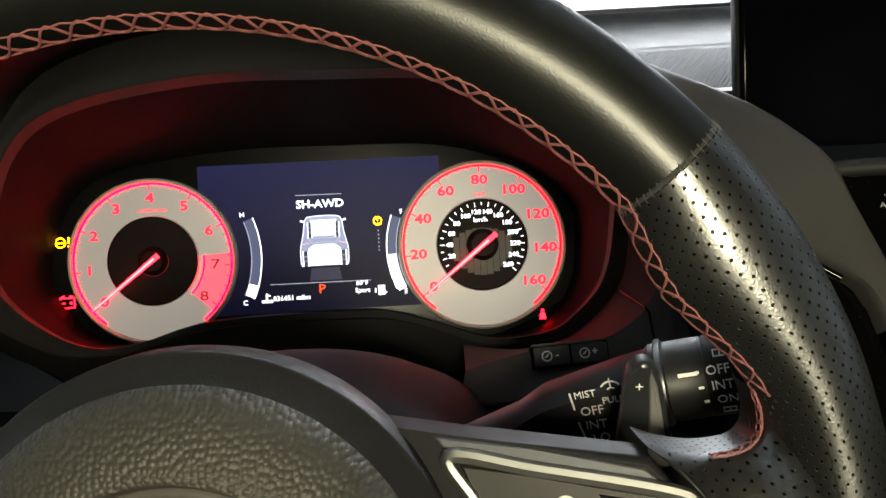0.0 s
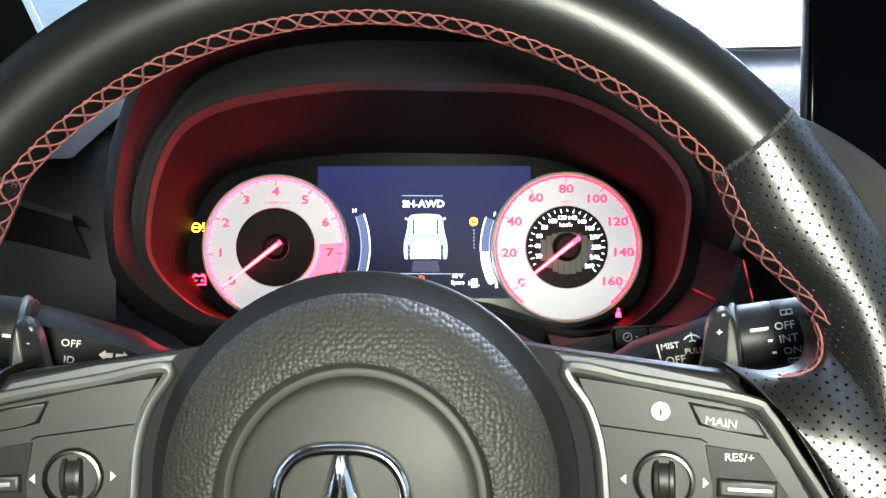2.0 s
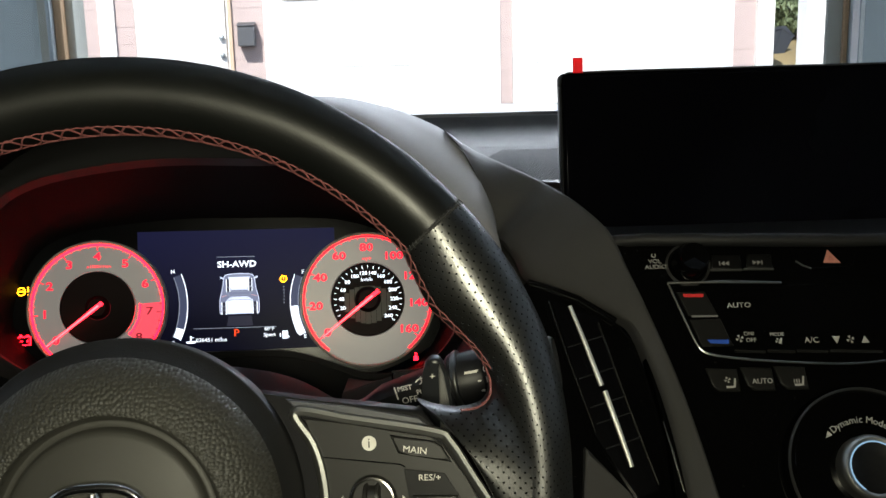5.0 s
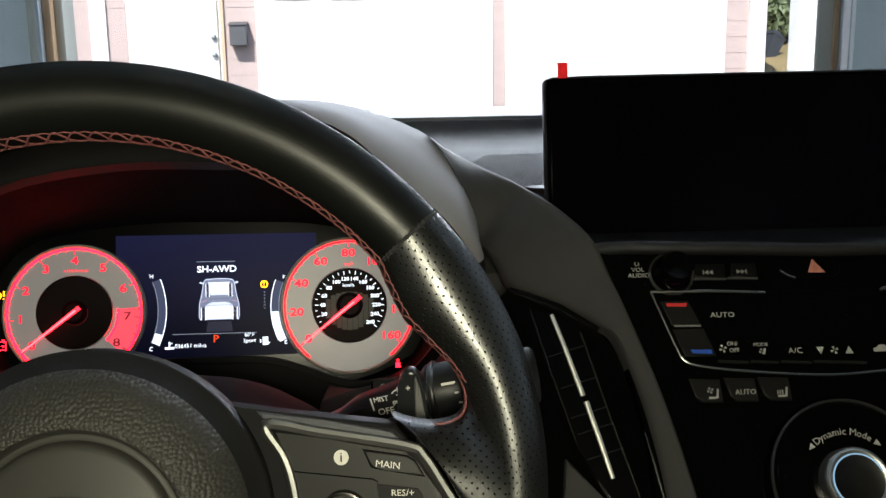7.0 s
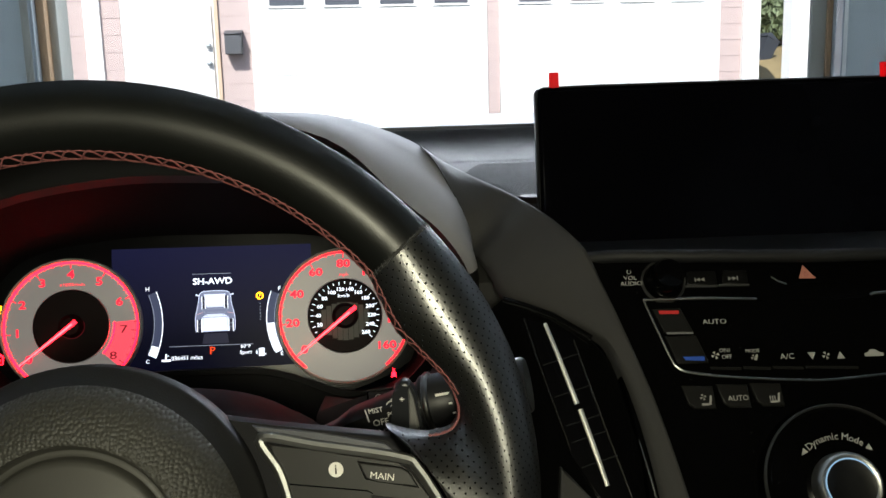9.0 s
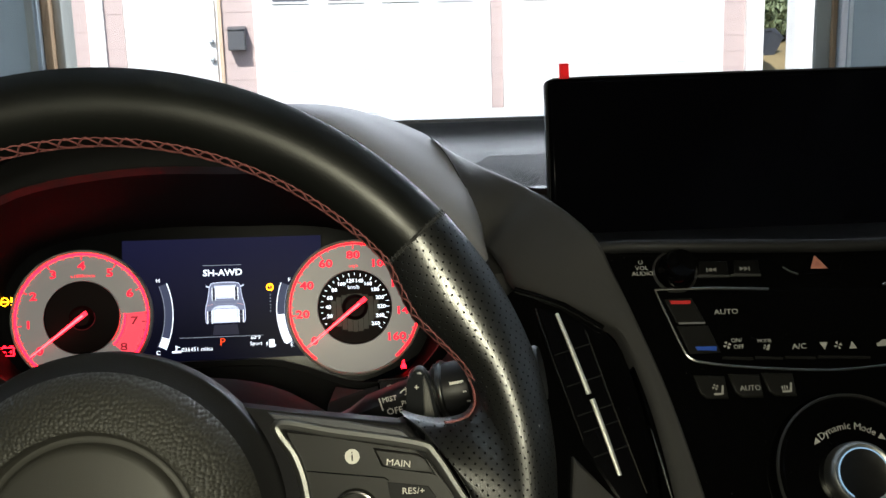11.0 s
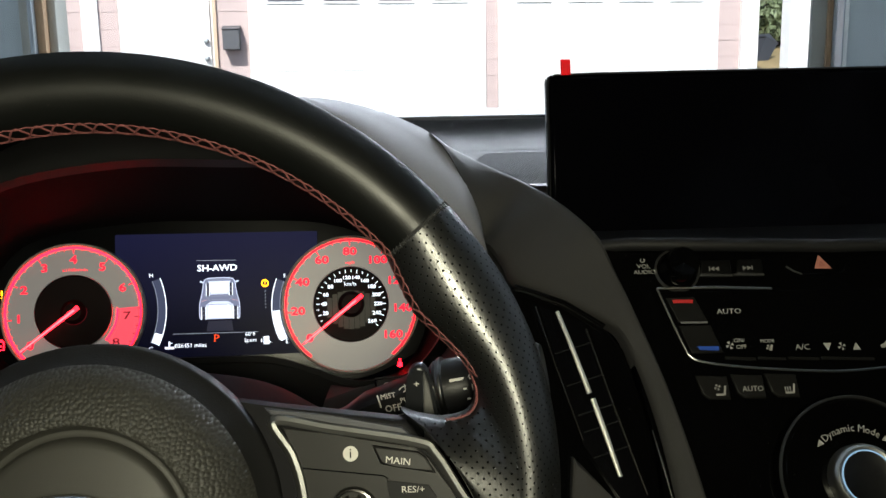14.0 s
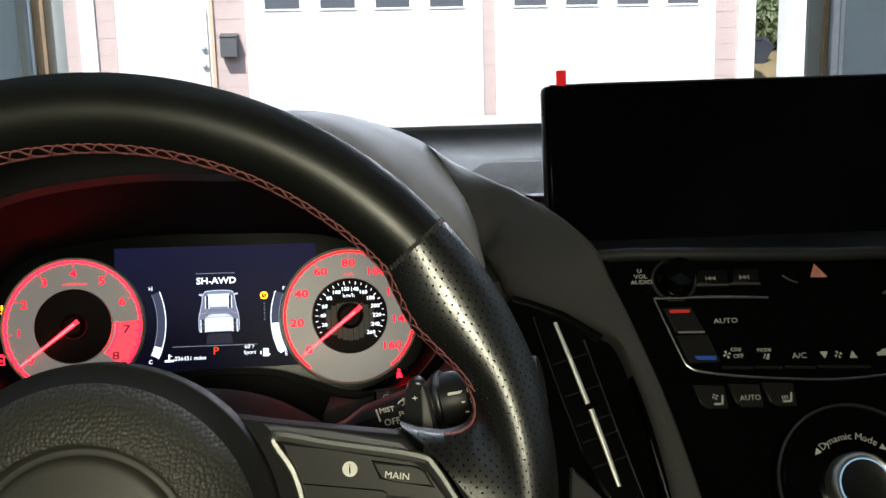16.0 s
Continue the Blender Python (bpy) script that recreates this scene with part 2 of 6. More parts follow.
_l.new(_x.outputs[0], _n["Material Output"].inputs[0])
M_KEYGREY = material("dark_grey_key_plastic", (0.030, 0.0298, 0.029), 0.5, spec=0.25, grain=0.00003, grain_size=0.0006, mottle_size=0.03)
M_FACE = material("black_gauge_panel", (0.0015, 0.0015, 0.002), 0.22, spec=0.1, mottle_size=0.05)
# lip is toned lighter so the red glow shows along the edge
M_LIP = material("glow_lightened_lip", (0.022, 0.0185, 0.020), 0.5, spec=0.15, grain=0.00004, grain_size=0.0008, mottle_size=0.04)
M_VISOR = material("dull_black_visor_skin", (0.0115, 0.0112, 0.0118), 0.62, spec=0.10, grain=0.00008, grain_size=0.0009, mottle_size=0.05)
# lighter copy of the fascia plastic, lamp light put into its colour
M_FASCIA = material("lit_side_fascia_plastic", (0.038, 0.037, 0.036), 0.62, spec=0.12, grain=0.00008, grain_size=0.0009, mottle_size=0.05)
# shade and a trace of red glow are put into this colour
M_TUNNEL = material("shade_tinted_black", (0.0046, 0.0034, 0.0040), 0.65, spec=0.04, grain=0.00012, grain_size=0.0009, mottle_size=0.05)
# dial faces glow a little in place of the lamp light they receive
M_DIAL = brushed("glow_lifted_silver_dial", (0.082, 0.079, 0.071), 0.118)
M_FLUTE = material("grey_fluted_dial_centre", (0.028, 0.027, 0.0265), 0.5, spec=0.3, mottle_size=0.01)
M_DIALDARK = material("dark_dial_centre", (0.006, 0.003, 0.0035), 0.5, spec=0.05, mottle_size=0.02)
M_RED = glowing("red_gauge_light", (1.0, 0.010, 0.030), 1.7)
M_REDRING = glowing("red_gauge_ring_light", (1.0, 0.0006, 0.0042), 30.0)
M_REDRING_SOFT = glowing("soft_red_gauge_ring_light", (1.0, 0.0006, 0.0042), 7.0)
M_REDZONE = glowing("red_zone_light", (1.0, 0.075, 0.105), 0.95)
M_NEEDLE = glowing("needle_red_light", (1.0, 0.010, 0.020), 6.0)
M_NEEDLECORE = glowing("needle_core_light", (1.0, 0.24, 0.27), 1.6)
M_DARKNUM = glowing("dark_red_numeral", (0.4, 0.005, 0.02), 0.25)
M_WHITE = glowing("white_gauge_light", (0.85, 0.93, 1.0), 1.6)
M_AMBER = glowing("amber_warning_light", (1.0, 0.38, 0.004), 5.0)
M_WARN = glowing("red_warning_light", (1.0, 0.003, 0.008), 14.0)
M_ORANGE = glowing("orange_gear_letter", (1.0, 0.07, 0.01), 1.1)
M_LCD = glowing("blue_black_display", (0.024, 0.026, 0.115), 0.42, base=(0.002, 0.002, 0.003), rough=0.4)
M_LCD.node_tree.nodes["Principled BSDF"].inputs["Specular IOR Level"].default_value = 0.05
_n, _l = M_LCD.node_tree.nodes, M_LCD.node_tree.links
_c, _s, _r = _n.new("ShaderNodeTexCoord"), _n.new("ShaderNodeSeparateXYZ"), _n.new("ShaderNodeMapRange")
_r.inputs["From Min"].default_value, _r.inputs["From Max"].default_value = -0.01, 0.058
_r.inputs["To Min"].default_value, _r.inputs["To Max"].default_value = 0.06, 0.24
_l.new(_c.outputs["Object"], _s.inputs[0])
_l.new(_s.outputs[1], _r.inputs["Value"])
_l.new(_r.outputs[0], _n["Principled BSDF"].inputs["Emission Strength"])
M_LCDGREY = glowing("grey_display_bar", (0.10, 0.12, 0.22), 0.42)
M_LCDWHITE = glowing("white_display_light", (0.86, 0.92, 1.0), 1.6)
M_LCDPALE = glowing("pale_display_light", (0.6, 0.65, 0.85), 1.1)
M_LCDHAZE = glowing("dim_display_fill", (0.45, 0.50, 0.75), 0.36)
M_LCDLINE = glowing("display_line", (0.45, 0.50, 0.62), 0.55)
M_WARMLINE = glowing("pinkish_display_line", (0.75, 0.45, 0.50), 0.7)
M_LCDDARK = glowing("dark_display_shape", (0.03, 0.03, 0.06), 0.5)
M_DIALGLOW = glowing("pale_blue_ring_light", (0.45, 0.75, 1.0), 0.45)
M_GLASS = clear_glass("clear_glass")
M_PAINT = material("dark_grey_car_paint", (0.010, 0.0135, 0.017), 0.5, spec=0.04, mottling=0.03)
M_LINER = material("black_headliner_cloth", (0.02, 0.02, 0.02), 0.9, grain=0.0004, grain_size=0.002)
M_CARPET = material("black_carpet", (0.018, 0.018, 0.018), 0.95, grain=0.002, grain_size=0.004)
M_LAMPGLASS = glowing("warm_lamp_lens", (1.0, 0.9, 0.68), 3.0, base=(0.8, 0.8, 0.8))
M_KEY = material("black_key_plastic", (0.0070, 0.0068, 0.0064), 0.45, spec=0.10, grain=0.00005, grain_size=0.0006, mottle_size=0.03, wear=0.06)
M_SKIPKEY = material("satin_black_key", (0.0028, 0.0028, 0.0028), 0.4, spec=0.10, mottle_size=0.03)
M_SIDING = material("pink_brown_siding", (0.50, 0.40, 0.385), 0.75, grain=0.001, grain_size=0.02, mottle_size=0.15, mottling=0.10)
M_WHITEPAINT = material("white_painted_wood", (0.85, 0.85, 0.84), 0.5, grain=0.0006, grain_size=0.03, mottle_size=0.4, mottling=0.04)
M_TANWOOD = material("tan_painted_trim", (0.60, 0.45, 0.33), 0.6, mottle_size=0.1)
M_BLACKMETAL = material("black_painted_metal", (0.02, 0.022, 0.028), 0.5, mottle_size=0.05)
# black letter box metal raised to grey, glare put into the colour
M_MAILBOX = material("glare_lifted_metal", (0.085, 0.088, 0.098), 0.5, mottle_size=0.05)
M_PANE = material("dark_window_pane", (0.10, 0.11, 0.13), 0.15, mottling=0.15, mottle_size=0.3)
M_WALL = material("blue_grey_garage_wall", (0.49, 0.535, 0.56), 0.85, grain=0.001, grain_size=0.03, mottle_size=0.4, mottling=0.08)
M_JAMBWOOD = material("bare_brown_wood", (0.33, 0.21, 0.12), 0.7, grain=0.0008, grain_size=0.02, mottle_size=0.08, mottling=0.3)
M_JAMBGREY = material("weathered_grey_trim", (0.36, 0.35, 0.31), 0.7, grain=0.0008, grain_size=0.02, mottle_size=0.1)
M_STEEL = material("galvanised_steel", (0.34, 0.37, 0.40), 0.4, metal=0.7, mottle_size=0.05)
M_CONCRETE = material("pale_concrete", (0.38, 0.37, 0.35), 0.85, grain=0.003, grain_size=0.02, mottle_size=0.5)
M_ASPHALT = material("grey_asphalt", (0.055, 0.055, 0.057), 0.9, grain=0.004, grain_size=0.012, mottle_size=1.2)
M_LEAF = material("garden_leaves", (0.12, 0.145, 0.075), 0.6, mottle_size=0.15, mottling=0.5)
M_SHRUB = material("pale_shrub_leaves", (0.19, 0.24, 0.13), 0.6, mottle_size=0.12, mottling=0.35)
M_DRYGRASS = material("dry_grass", (0.26, 0.20, 0.10), 0.9, grain=0.02, grain_size=0.05, mottle_size=0.35, mottling=0.4)
M_BINGREY = material("dark_grey_plastic", (0.045, 0.05, 0.062), 0.5, mottle_size=0.1)
M_BARK = material("brown_bark", (0.10, 0.075, 0.05), 0.9, grain=0.01, grain_size=0.03)

# ---------------------------------------------------------------- shapes


def link(name, bm, mat, parent=None, m=None, label="", sharp=40):
    bmesh.ops.recalc_face_normals(bm, faces=bm.faces)
    me = bpy.data.meshes.new(name)
    bm.to_mesh(me)
    bm.free()
    me.shade_smooth()
    me.set_sharp_from_angle(angle=radians(sharp))
    area = sum(p.area for p in me.polygons)
    for p in me.polygons:
        if p.area > 0.07 * area:
            p.use_smooth = False
    me.materials.append(mat)
    ob = new(name, me)
    if parent:
        ob.parent = parent
    if m is not None:
        ob.matrix_basis = m
    if label:
        ob["label"] = label
    return ob


def part(name, bm, mat, parent, label="", m=None, sharp=40):
    return link(name, bm, mat, parent, m, label, sharp)


def thing(name, m, label, category, group="", kind=""):
    ob = new(name)
    ob.empty_display_size = 0.02
    ob.matrix_basis = m
    return tagged(ob, label, category, group, kind)


def box(x0, y0, z0, x1, y1, z1, bevel=0.0, seg=2, bm=None):
    own = bm or bmesh.new()
    made = bmesh.ops.create_cube(own, size=1)["verts"]
    for v in made:
        v.co = Vector(((x0 + x1) / 2 + v.co.x * (x1 - x0), (y0 + y1) / 2 + v.co.y * (y1 - y0), (z0 + z1) / 2 + v.co.z * (z1 - z0)))
    if bevel:
        edges = list({e for v in made for e in v.link_edges})
        bmesh.ops.bevel(own, geom=edges, offset=bevel, segments=seg, profile=0.5, affect="EDGES")
    return own


def prism(points, z0, z1, bevel=0.0, seg=2, bm=None):
    """A plate from a plain outline in x and y."""
    own = bm or bmesh.new()
    low = [own.verts.new((x, y, z0)) for x, y in points]
    top = [own.verts.new((x, y, z1)) for x, y in points]
    n = len(points)
    own.faces.new(low[::-1])
    cap = own.faces.new(top)
    for i in range(n):
        own.faces.new((low[i], low[(i + 1) % n], top[(i + 1) % n], top[i]))
    if bevel:
        bmesh.ops.bevel(own, geom=list(cap.edges), offset=bevel, segments=seg, profile=0.5, affect="EDGES")
    return own


def loft(rings, closed=True, cap0=False, cap1=False, bm=None):
    own = bm or bmesh.new()
    rows = [[own.verts.new(p) for p in r] for r in rings]
    n = len(rows[0])
    for a, b in zip(rows, rows[1:]):
        for i in range(n if closed else n - 1):
            j = (i + 1) % n
            own.faces.new((a[i], a[j], b[j], b[i]))
    if cap0:
        own.faces.new(rows[0][::-1])
    if cap1:
        own.faces.new(rows[-1])
    return own


def revolve(profile, n=64, cap0=False, cap1=False, cx=0.0, cy=0.0, bm=None):
    """Radius and height pairs turned about the local z axis."""
    rings = [[(cx + r * math.cos(2 * math.pi * i / n), cy + r * math.sin(2 * math.pi * i / n), z) for i in range(n)] for r, z in profile]
    return loft(rings, True, cap0, cap1, bm)


def sweep(path, radius, closed=False, n=8, flat=1.0, up=None, bm=None):
    """A tube along a path; flat squeezes it along the up direction."""
    own = bm or bmesh.new()
    pts = [Vector(p) for p in path]
    rings = []
    side0 = None
    for i, p in enumerate(pts):
        a = pts[i - 1] if i or closed else p
        b = pts[(i + 1) % len(pts)] if i < len(pts) - 1 or closed else p
        t = (b - a).normalized()
        if up is not None:
            s = t.cross(Vector(up)).normalized()
        else:
            s = side0 - t * side0.dot(t) if side0 else t.orthogonal()
            s.normalize()
        side0 = s
        w = t.cross(s)
        r = radius[i] if isinstance(radius, (list, tuple)) else radius
        rings.append([p + r * (math.cos(f) * s + flat * math.sin(f) * w) for f in (2 * math.pi * k / n for k in range(n))])
    if closed:
        rings.append(rings[0])
        loft(rings, True, bm=own)
        bmesh.ops.remove_doubles(own, verts=own.verts, dist=1e-7)
    else:
        loft(rings, True, True, True, bm=own)
    return own


def arc(cx, cy, r0, r1, a0, a1, z0, z1, n=24, bevel=0.0, bm=None):
    """A flat ring piece between two radii and two angles in degrees."""
    angles = [radians(a0 + (a1 - a0) * i / n) for i in range(n + 1)]
    pts = [(cx + r1 * math.cos(a), cy + r1 * math.sin(a)) for a in angles] + [(cx + r0 * math.cos(a), cy + r0 * math.sin(a)) for a in reversed(angles)]
    own = bm or bmesh.new()
    k = len(angles)
    v0 = [own.verts.new((x, y, z0)) for x, y in pts]
    v1 = [own.verts.new((x, y, z1)) for x, y in pts]
    for i in range(n):
        q = [i, i + 1, 2 * k - 2 - i, 2 * k - 1 - i]
        own.faces.new([v1[j] for j in q])
        own.faces.new([v0[j] for j in reversed(q)])
    m = len(pts)
    for i in range(m):
        own.faces.new((v0[i], v0[(i + 1) % m], v1[(i + 1) % m], v1[i]))
    return own


def bar(x0, y0, x1, y1, w0, w1, z0, z1, bm=None):
    """A flat tapered bar from one point to another."""
    d = Vector((x1 - x0, y1 - y0)).normalized()
    s = Vector((-d.y, d.x))
    pts = [(x0 + s.x * w0 / 2, y0 + s.y * w0 / 2), (x0 - s.x * w0 / 2, y0 - s.y * w0 / 2), (x1 - s.x * w1 / 2, y1 - s.y * w1 / 2), (x1 + s.x * w1 / 2, y1 + s.y * w1 / 2)]
    return prism(pts, z0, z1, bm=bm)


def smooth_line(points, n=8, closed=False):
    """A Catmull-Rom line through points."""
    p = [Vector(q) for q in points]
    out = []
    last = len(p) if closed else len(p) - 1
    for i in range(last):
        a, b, c, d = (p[(i + k) % len(p)] if closed else p[min(max(i + k, 0), len(p) - 1)] for k in (-1, 0, 1, 2))
        for k in range(n):
            t = k / n
            out.append(0.5 * (2 * b + (c - a) * t + (2 * a - 5 * b + 4 * c - d) * t * t + (3 * b - a - 3 * c + d) * t ** 3))
    if not closed:
        out.append(p[-1])
    return out


def text(name, words, size, mat, parent, x, y, z=0.0, turn=0.0, align="CENTER", thick=0.00008, m=None, wide=1.0, label="", bold=0.0):
    cu = bpy.data.curves.new(name, "FONT")
    cu.body, cu.size, cu.align_x, cu.align_y, cu.extrude, cu.resolution_u = words, size, align, "CENTER", thick, 2
    cu.offset = bold
    ob = bpy.data.objects.new(name, cu)
    scene.collection.objects.link(ob)
    me = bpy.data.meshes.new_from_object(ob.evaluated_get(bpy.context.evaluated_depsgraph_get()))
    bpy.data.objects.remove(ob)
    bpy.data.curves.remove(cu)
    bm = bmesh.new()
    bm.from_mesh(me)
    bmesh.ops.remove_doubles(bm, verts=bm.verts, dist=1e-7)
    bm.to_mesh(me)
    bm.free()
    me.name = name
    me.materials.clear()
    me.materials.append(mat)
    ob = new(name, me)
    ob.parent = parent
    ob.matrix_basis = (m or Matrix()) @ pose(x, y, z, 0, 0, turn) @ Matrix.Diagonal((wide, 1, 1, 1))
    if label:
        ob["label"] = label
    return ob


# ---------------------------------------------------------------- outside: ground, garage, house
ground = link("ground", box(-300, -300, -0.3, 300, 400, 0.0), M_ASPHALT)
tagged(ground, "grey asphalt driveway running out to the horizon", "ground", kind="structure")
slab = link("garage_floor", box(-1.6, -4.0, 0.001, 2.7, 3.25, 0.03), M_CONCRETE)
tagged(slab, "pale concrete slab of the garage the car stands in", "floor", kind="structure")

GY = 3.2
GX0, GX1 = -0.812, 1.864
for nm, bm in (
    ("wall_left", box(-1.75, -4.0, 0, -1.6, GY, 2.7)),
    ("wall_right", box(2.7, -4.0, 0, 2.85, GY, 2.7)),
    ("wall_back", box(-1.75, -4.15, 0, 2.85, -4.0, 2.7)),
    ("wall_front_left", box(-1.75, GY, 0, GX0 - 0.105, GY + 0.14, 2.7)),
    ("wall_front_right", box(GX1 + 0.145, GY, 0, 2.85, GY + 0.14, 2.7)),
    ("wall_front_header", box(GX0 - 0.105, GY, 2.25, GX1 + 0.145, GY + 0.14, 2.7)),
):
    tagged(link(nm, bm, M_WALL), "blue-grey painted garage wall round the open door", "wall", kind="structure")
tagged(link("ceiling", box(-1.75, -4.15, 2.7, 2.85, GY + 0.14, 2.82), M_WALL), "pale garage ceiling over the parked car", "ceiling", kind="structure")


def jamb(side, xs):
    for nm, x0, x1, y0, y1, mt, lab in xs:
        tagged(link(nm, box(x0, y0, 0.03, x1, y1, 2.25, 0.004), mt), lab, "trim", kind="structure")


jamb(-1, [
    ("door_jamb_grey", GX0 - 0.028, GX0, GY + 0.02, GY + 0.16, M_JAMBGREY, "weathered grey stop along the open garage doorway"),
    ("door_jamb_wood", GX0 - 0.056, GX0 - 0.0285, GY - 0.02, GY + 0.14, M_JAMBWOOD, "bare brown wooden jamb of the garage doorway"),
    ("door_track", GX0 - 0.072, GX0 - 0.0565, GY - 0.05, GY + 0.0, M_STEEL, "galvanised steel track of the raised garage door"),
    ("door_trim", GX0 - 0.104, GX0 - 0.0725, GY - 0.03, GY + 0.13, M_JAMBGREY, "grey board beside the garage door track"),
])
jamb(1, [
    ("door_jamb_grey", 1.930, 2.008, GY + 0.125, GY + 0.145, M_JAMBGREY, "weathered grey stop along the open garage doorway"),
    ("door_jamb_wood", 1.987, 2.008, GY + 0.108, GY + 0.1245, M_JAMBWOOD, "bare brown wooden jamb of the garage doorway"),
    ("door_track", 1.9580, 1.9640, GY - 0.05, GY + 0.0, M_STEEL, "galvanised steel track of the raised garage door"),
    ("door_trim", 1.9645, 1.9915, GY - 0.03, GY + 0.0, M_WHITEPAINT, "white board beside the garage door track"),
])

# the house opposite
HY = 10.0
house = thing("house", pose(0, HY, 0), "two-garage house with pink-brown lap siding and white trim", "house")
part("wall", box(-7, 0.05, 0, 4.88, 0.25, 3.4), M_WHITEPAINT, house, "white wall behind the siding")
part("roof", prism([(-7.4, 3.4), (5.2, 3.4), (5.2, 3.55), (-1.0, 5.6), (-7.4, 3.6)], -6.0, 0.5), M_ASPHALT, house, "grey shingle roof", pose(0, 0, 0, 90, 0, 0))
plank_meshes = {}
for x0, x1 in ((-6.9, -2.67), (-2.594, -2.42), (-2.252, -2.06), (-1.06, -0.733), (1.793, 1.930), (4.425, 4.69)):
    for k in range(19):
        key = (x0, x1)
        if key not in plank_meshes:
            bm = bmesh.new()
            sec = [(0.052, 0.0), (0.037, 0.0), (0.042, 0.1749), (0.052, 0.1749)]
            loft([[(x0, y, z) for y, z in sec], [(x1, y, z) for y, z in sec]], True, True, True, bm)
            ob = part("siding_plank", bm, M_SIDING, house, m=pose(0, 0, 0.04 + k * 0.175))
            plank_meshes[key] = ob.data
        else:
            ob = new("siding_plank", plank_meshes[key])
            ob.parent = house
            ob.matrix_basis = pose(0, 0, 0.04 + k * 0.175)
part("corner_board", box(4.69, -0.02, 0, 4.885, 0.049, 3.4, 0.006), M_WHITEPAINT, house, "white corner board")
part("trim_board", box(-2.67, 0.0, 0, -2.5945, 0.049, 2.6, 0.006), M_WHITEPAINT, house, "white window trim")
part("trim_board", box(-2.4195, 0.0, 0, -2.2525, 0.049, 2.6, 0.006), M_WHITEPAINT, house, "white porch post board")
part("door_trim", box(-1.10, 0.0, 0, -1.0605, 0.049, 2.5, 0.004), M_TANWOOD, house, "tan door casing")
entry = part("entry_door", box(-2.03, 0.01, 0.02, -1.13, 0.049, 2.1, 0.006), M_WHITEPAINT, house, "white panelled entry door")
for zz in (1.48, 1.66):
    part("door_knob", revolve([(0.0, 0.05), (0.022, 0.045), (0.03, 0.03), (0.015, 0.01), (0.015, 0.0)], 16), M_STEEL, entry, "dull metal knob", pose(-1.17, 0.01, zz, 90, 0, 0))
for x0, x1 in ((-0.733, 1.793), (1.93, 4.425)):
    gd = part("garage_door", box(x0 + 0.002, 0.005, 0.02, x1 - 0.002, 0.049, 2.5), M_WHITEPAINT, house, "white sectional garage door with a row of small windows")
    for r in range(4):
        for c in range(4):
            w = (x1 - x0 - 0.2) / 4
            px = x0 + 0.1 + c * w
            if r < 3:
                part("door_panel", box(px + 0.05, -0.001, 0.1 + r * 0.62, px + w - 0.05, 0.004, 0.62 + r * 0.62, 0.004), M_WHITEPAINT, gd)
            else:
                part("window_pane", box(px + 0.11, -0.004, 2.055, px + w - 0.11, 0.004, 2.36, 0.004), M_PANE, gd, "dark pane")
                part("window_frame", loft([[(px + 0.09, -0.012, 2.035), (px + w - 0.09, -0.012, 2.035), (px + w - 0.09, -0.012, 2.38), (px + 0.09, -0.012, 2.38)], [(px + 0.11, -0.012, 2.055), (px + w - 0.11, -0.012, 2.055), (px + w - 0.11, -0.012, 2.36), (px + 0.11, -0.012, 2.36)], [(px + 0.11, 0.003, 2.055), (px + w - 0.11, 0.003, 2.055), (px + w - 0.11, 0.003, 2.36), (px + 0.11, 0.003, 2.36)]]), M_WHITEPAINT, gd)
mailbox = thing("mailbox", pose(-0.907, HY - 0.02, 1.684), "black metal letter box on the house wall", "mailbox")
part("body", box(-0.087, -0.12, -0.117, 0.087, 0.045, 0.10, 0.01), M_MAILBOX, mailbox)
part("lid", prism([(-0.13, 0.095), (0.05, 0.135), (0.05, 0.125), (-0.13, 0.085)], -0.092, 0.092), M_MAILBOX, mailbox, m=Matrix(((0, 0, 1, 0), (1, 0, 0, 0), (0, 1, 0, 0), (0, 0, 0, 1))))
post = link("porch_post", box(4.753, 9.0, 0, 4.988, 9.2, 3.2, 0.01), M_WHITEPAINT)
tagged(post, "white square post beside the side yard", "post")


def leafy(name, at, height, spread, count, label, seed, leaf=None, sort="tree"):
    rnd = random.Random(seed)
    t = thing(name, pose(*at), label, sort)
    bm = sweep([(0, 0, 0), (0.03, 0.02, height * 0.35), (-0.02, 0.05, height * 0.7)], [0.09, 0.07, 0.03])
    for k in range(6):
        a = k * 1.05
        sweep([(0, 0, height * 0.3), (spread * 0.4 * math.cos(a), spread * 0.4 * math.sin(a), height * 0.55), (spread * 0.7 * math.cos(a), spread * 0.7 * math.sin(a), height * 0.8)], [0.04, 0.025, 0.01], bm=bm)
    part("trunk", bm, M_BARK, t)
    verts, faces = [], []
    for k in range(count):
        a, h = rnd.random() * 6.283, rnd.random()
        r = spread * (0.35 + 0.65 * rnd.random()) * (0.55 + 0.45 * math.sin(3.0 * h + rnd.random()))
        c = Vector((r * math.cos(a), r * math.sin(a), height * (0.12 + 0.9 * h)))
        q = Euler((rnd.random() * 3, rnd.random() * 3, rnd.random() * 6)).to_matrix()
        s = 0.03 + 0.04 * rnd.random()
        i = len(verts)
        verts += [c + q @ Vector(p) * s for p in ((-1, 0, 0), (0, -0.5, 0.15), (1, 0, 0), (0, 0.5, 0.15))]
        faces += [(i, i + 1, i + 2), (i, i + 2, i + 3)]
    me = bpy.data.meshes.new("crown")
    me.from_pydata([tuple(v) for v in verts], [], faces)
    me.materials.append(leaf or M_LEAF)
    ob = new("crown", me)
    ob.parent = t


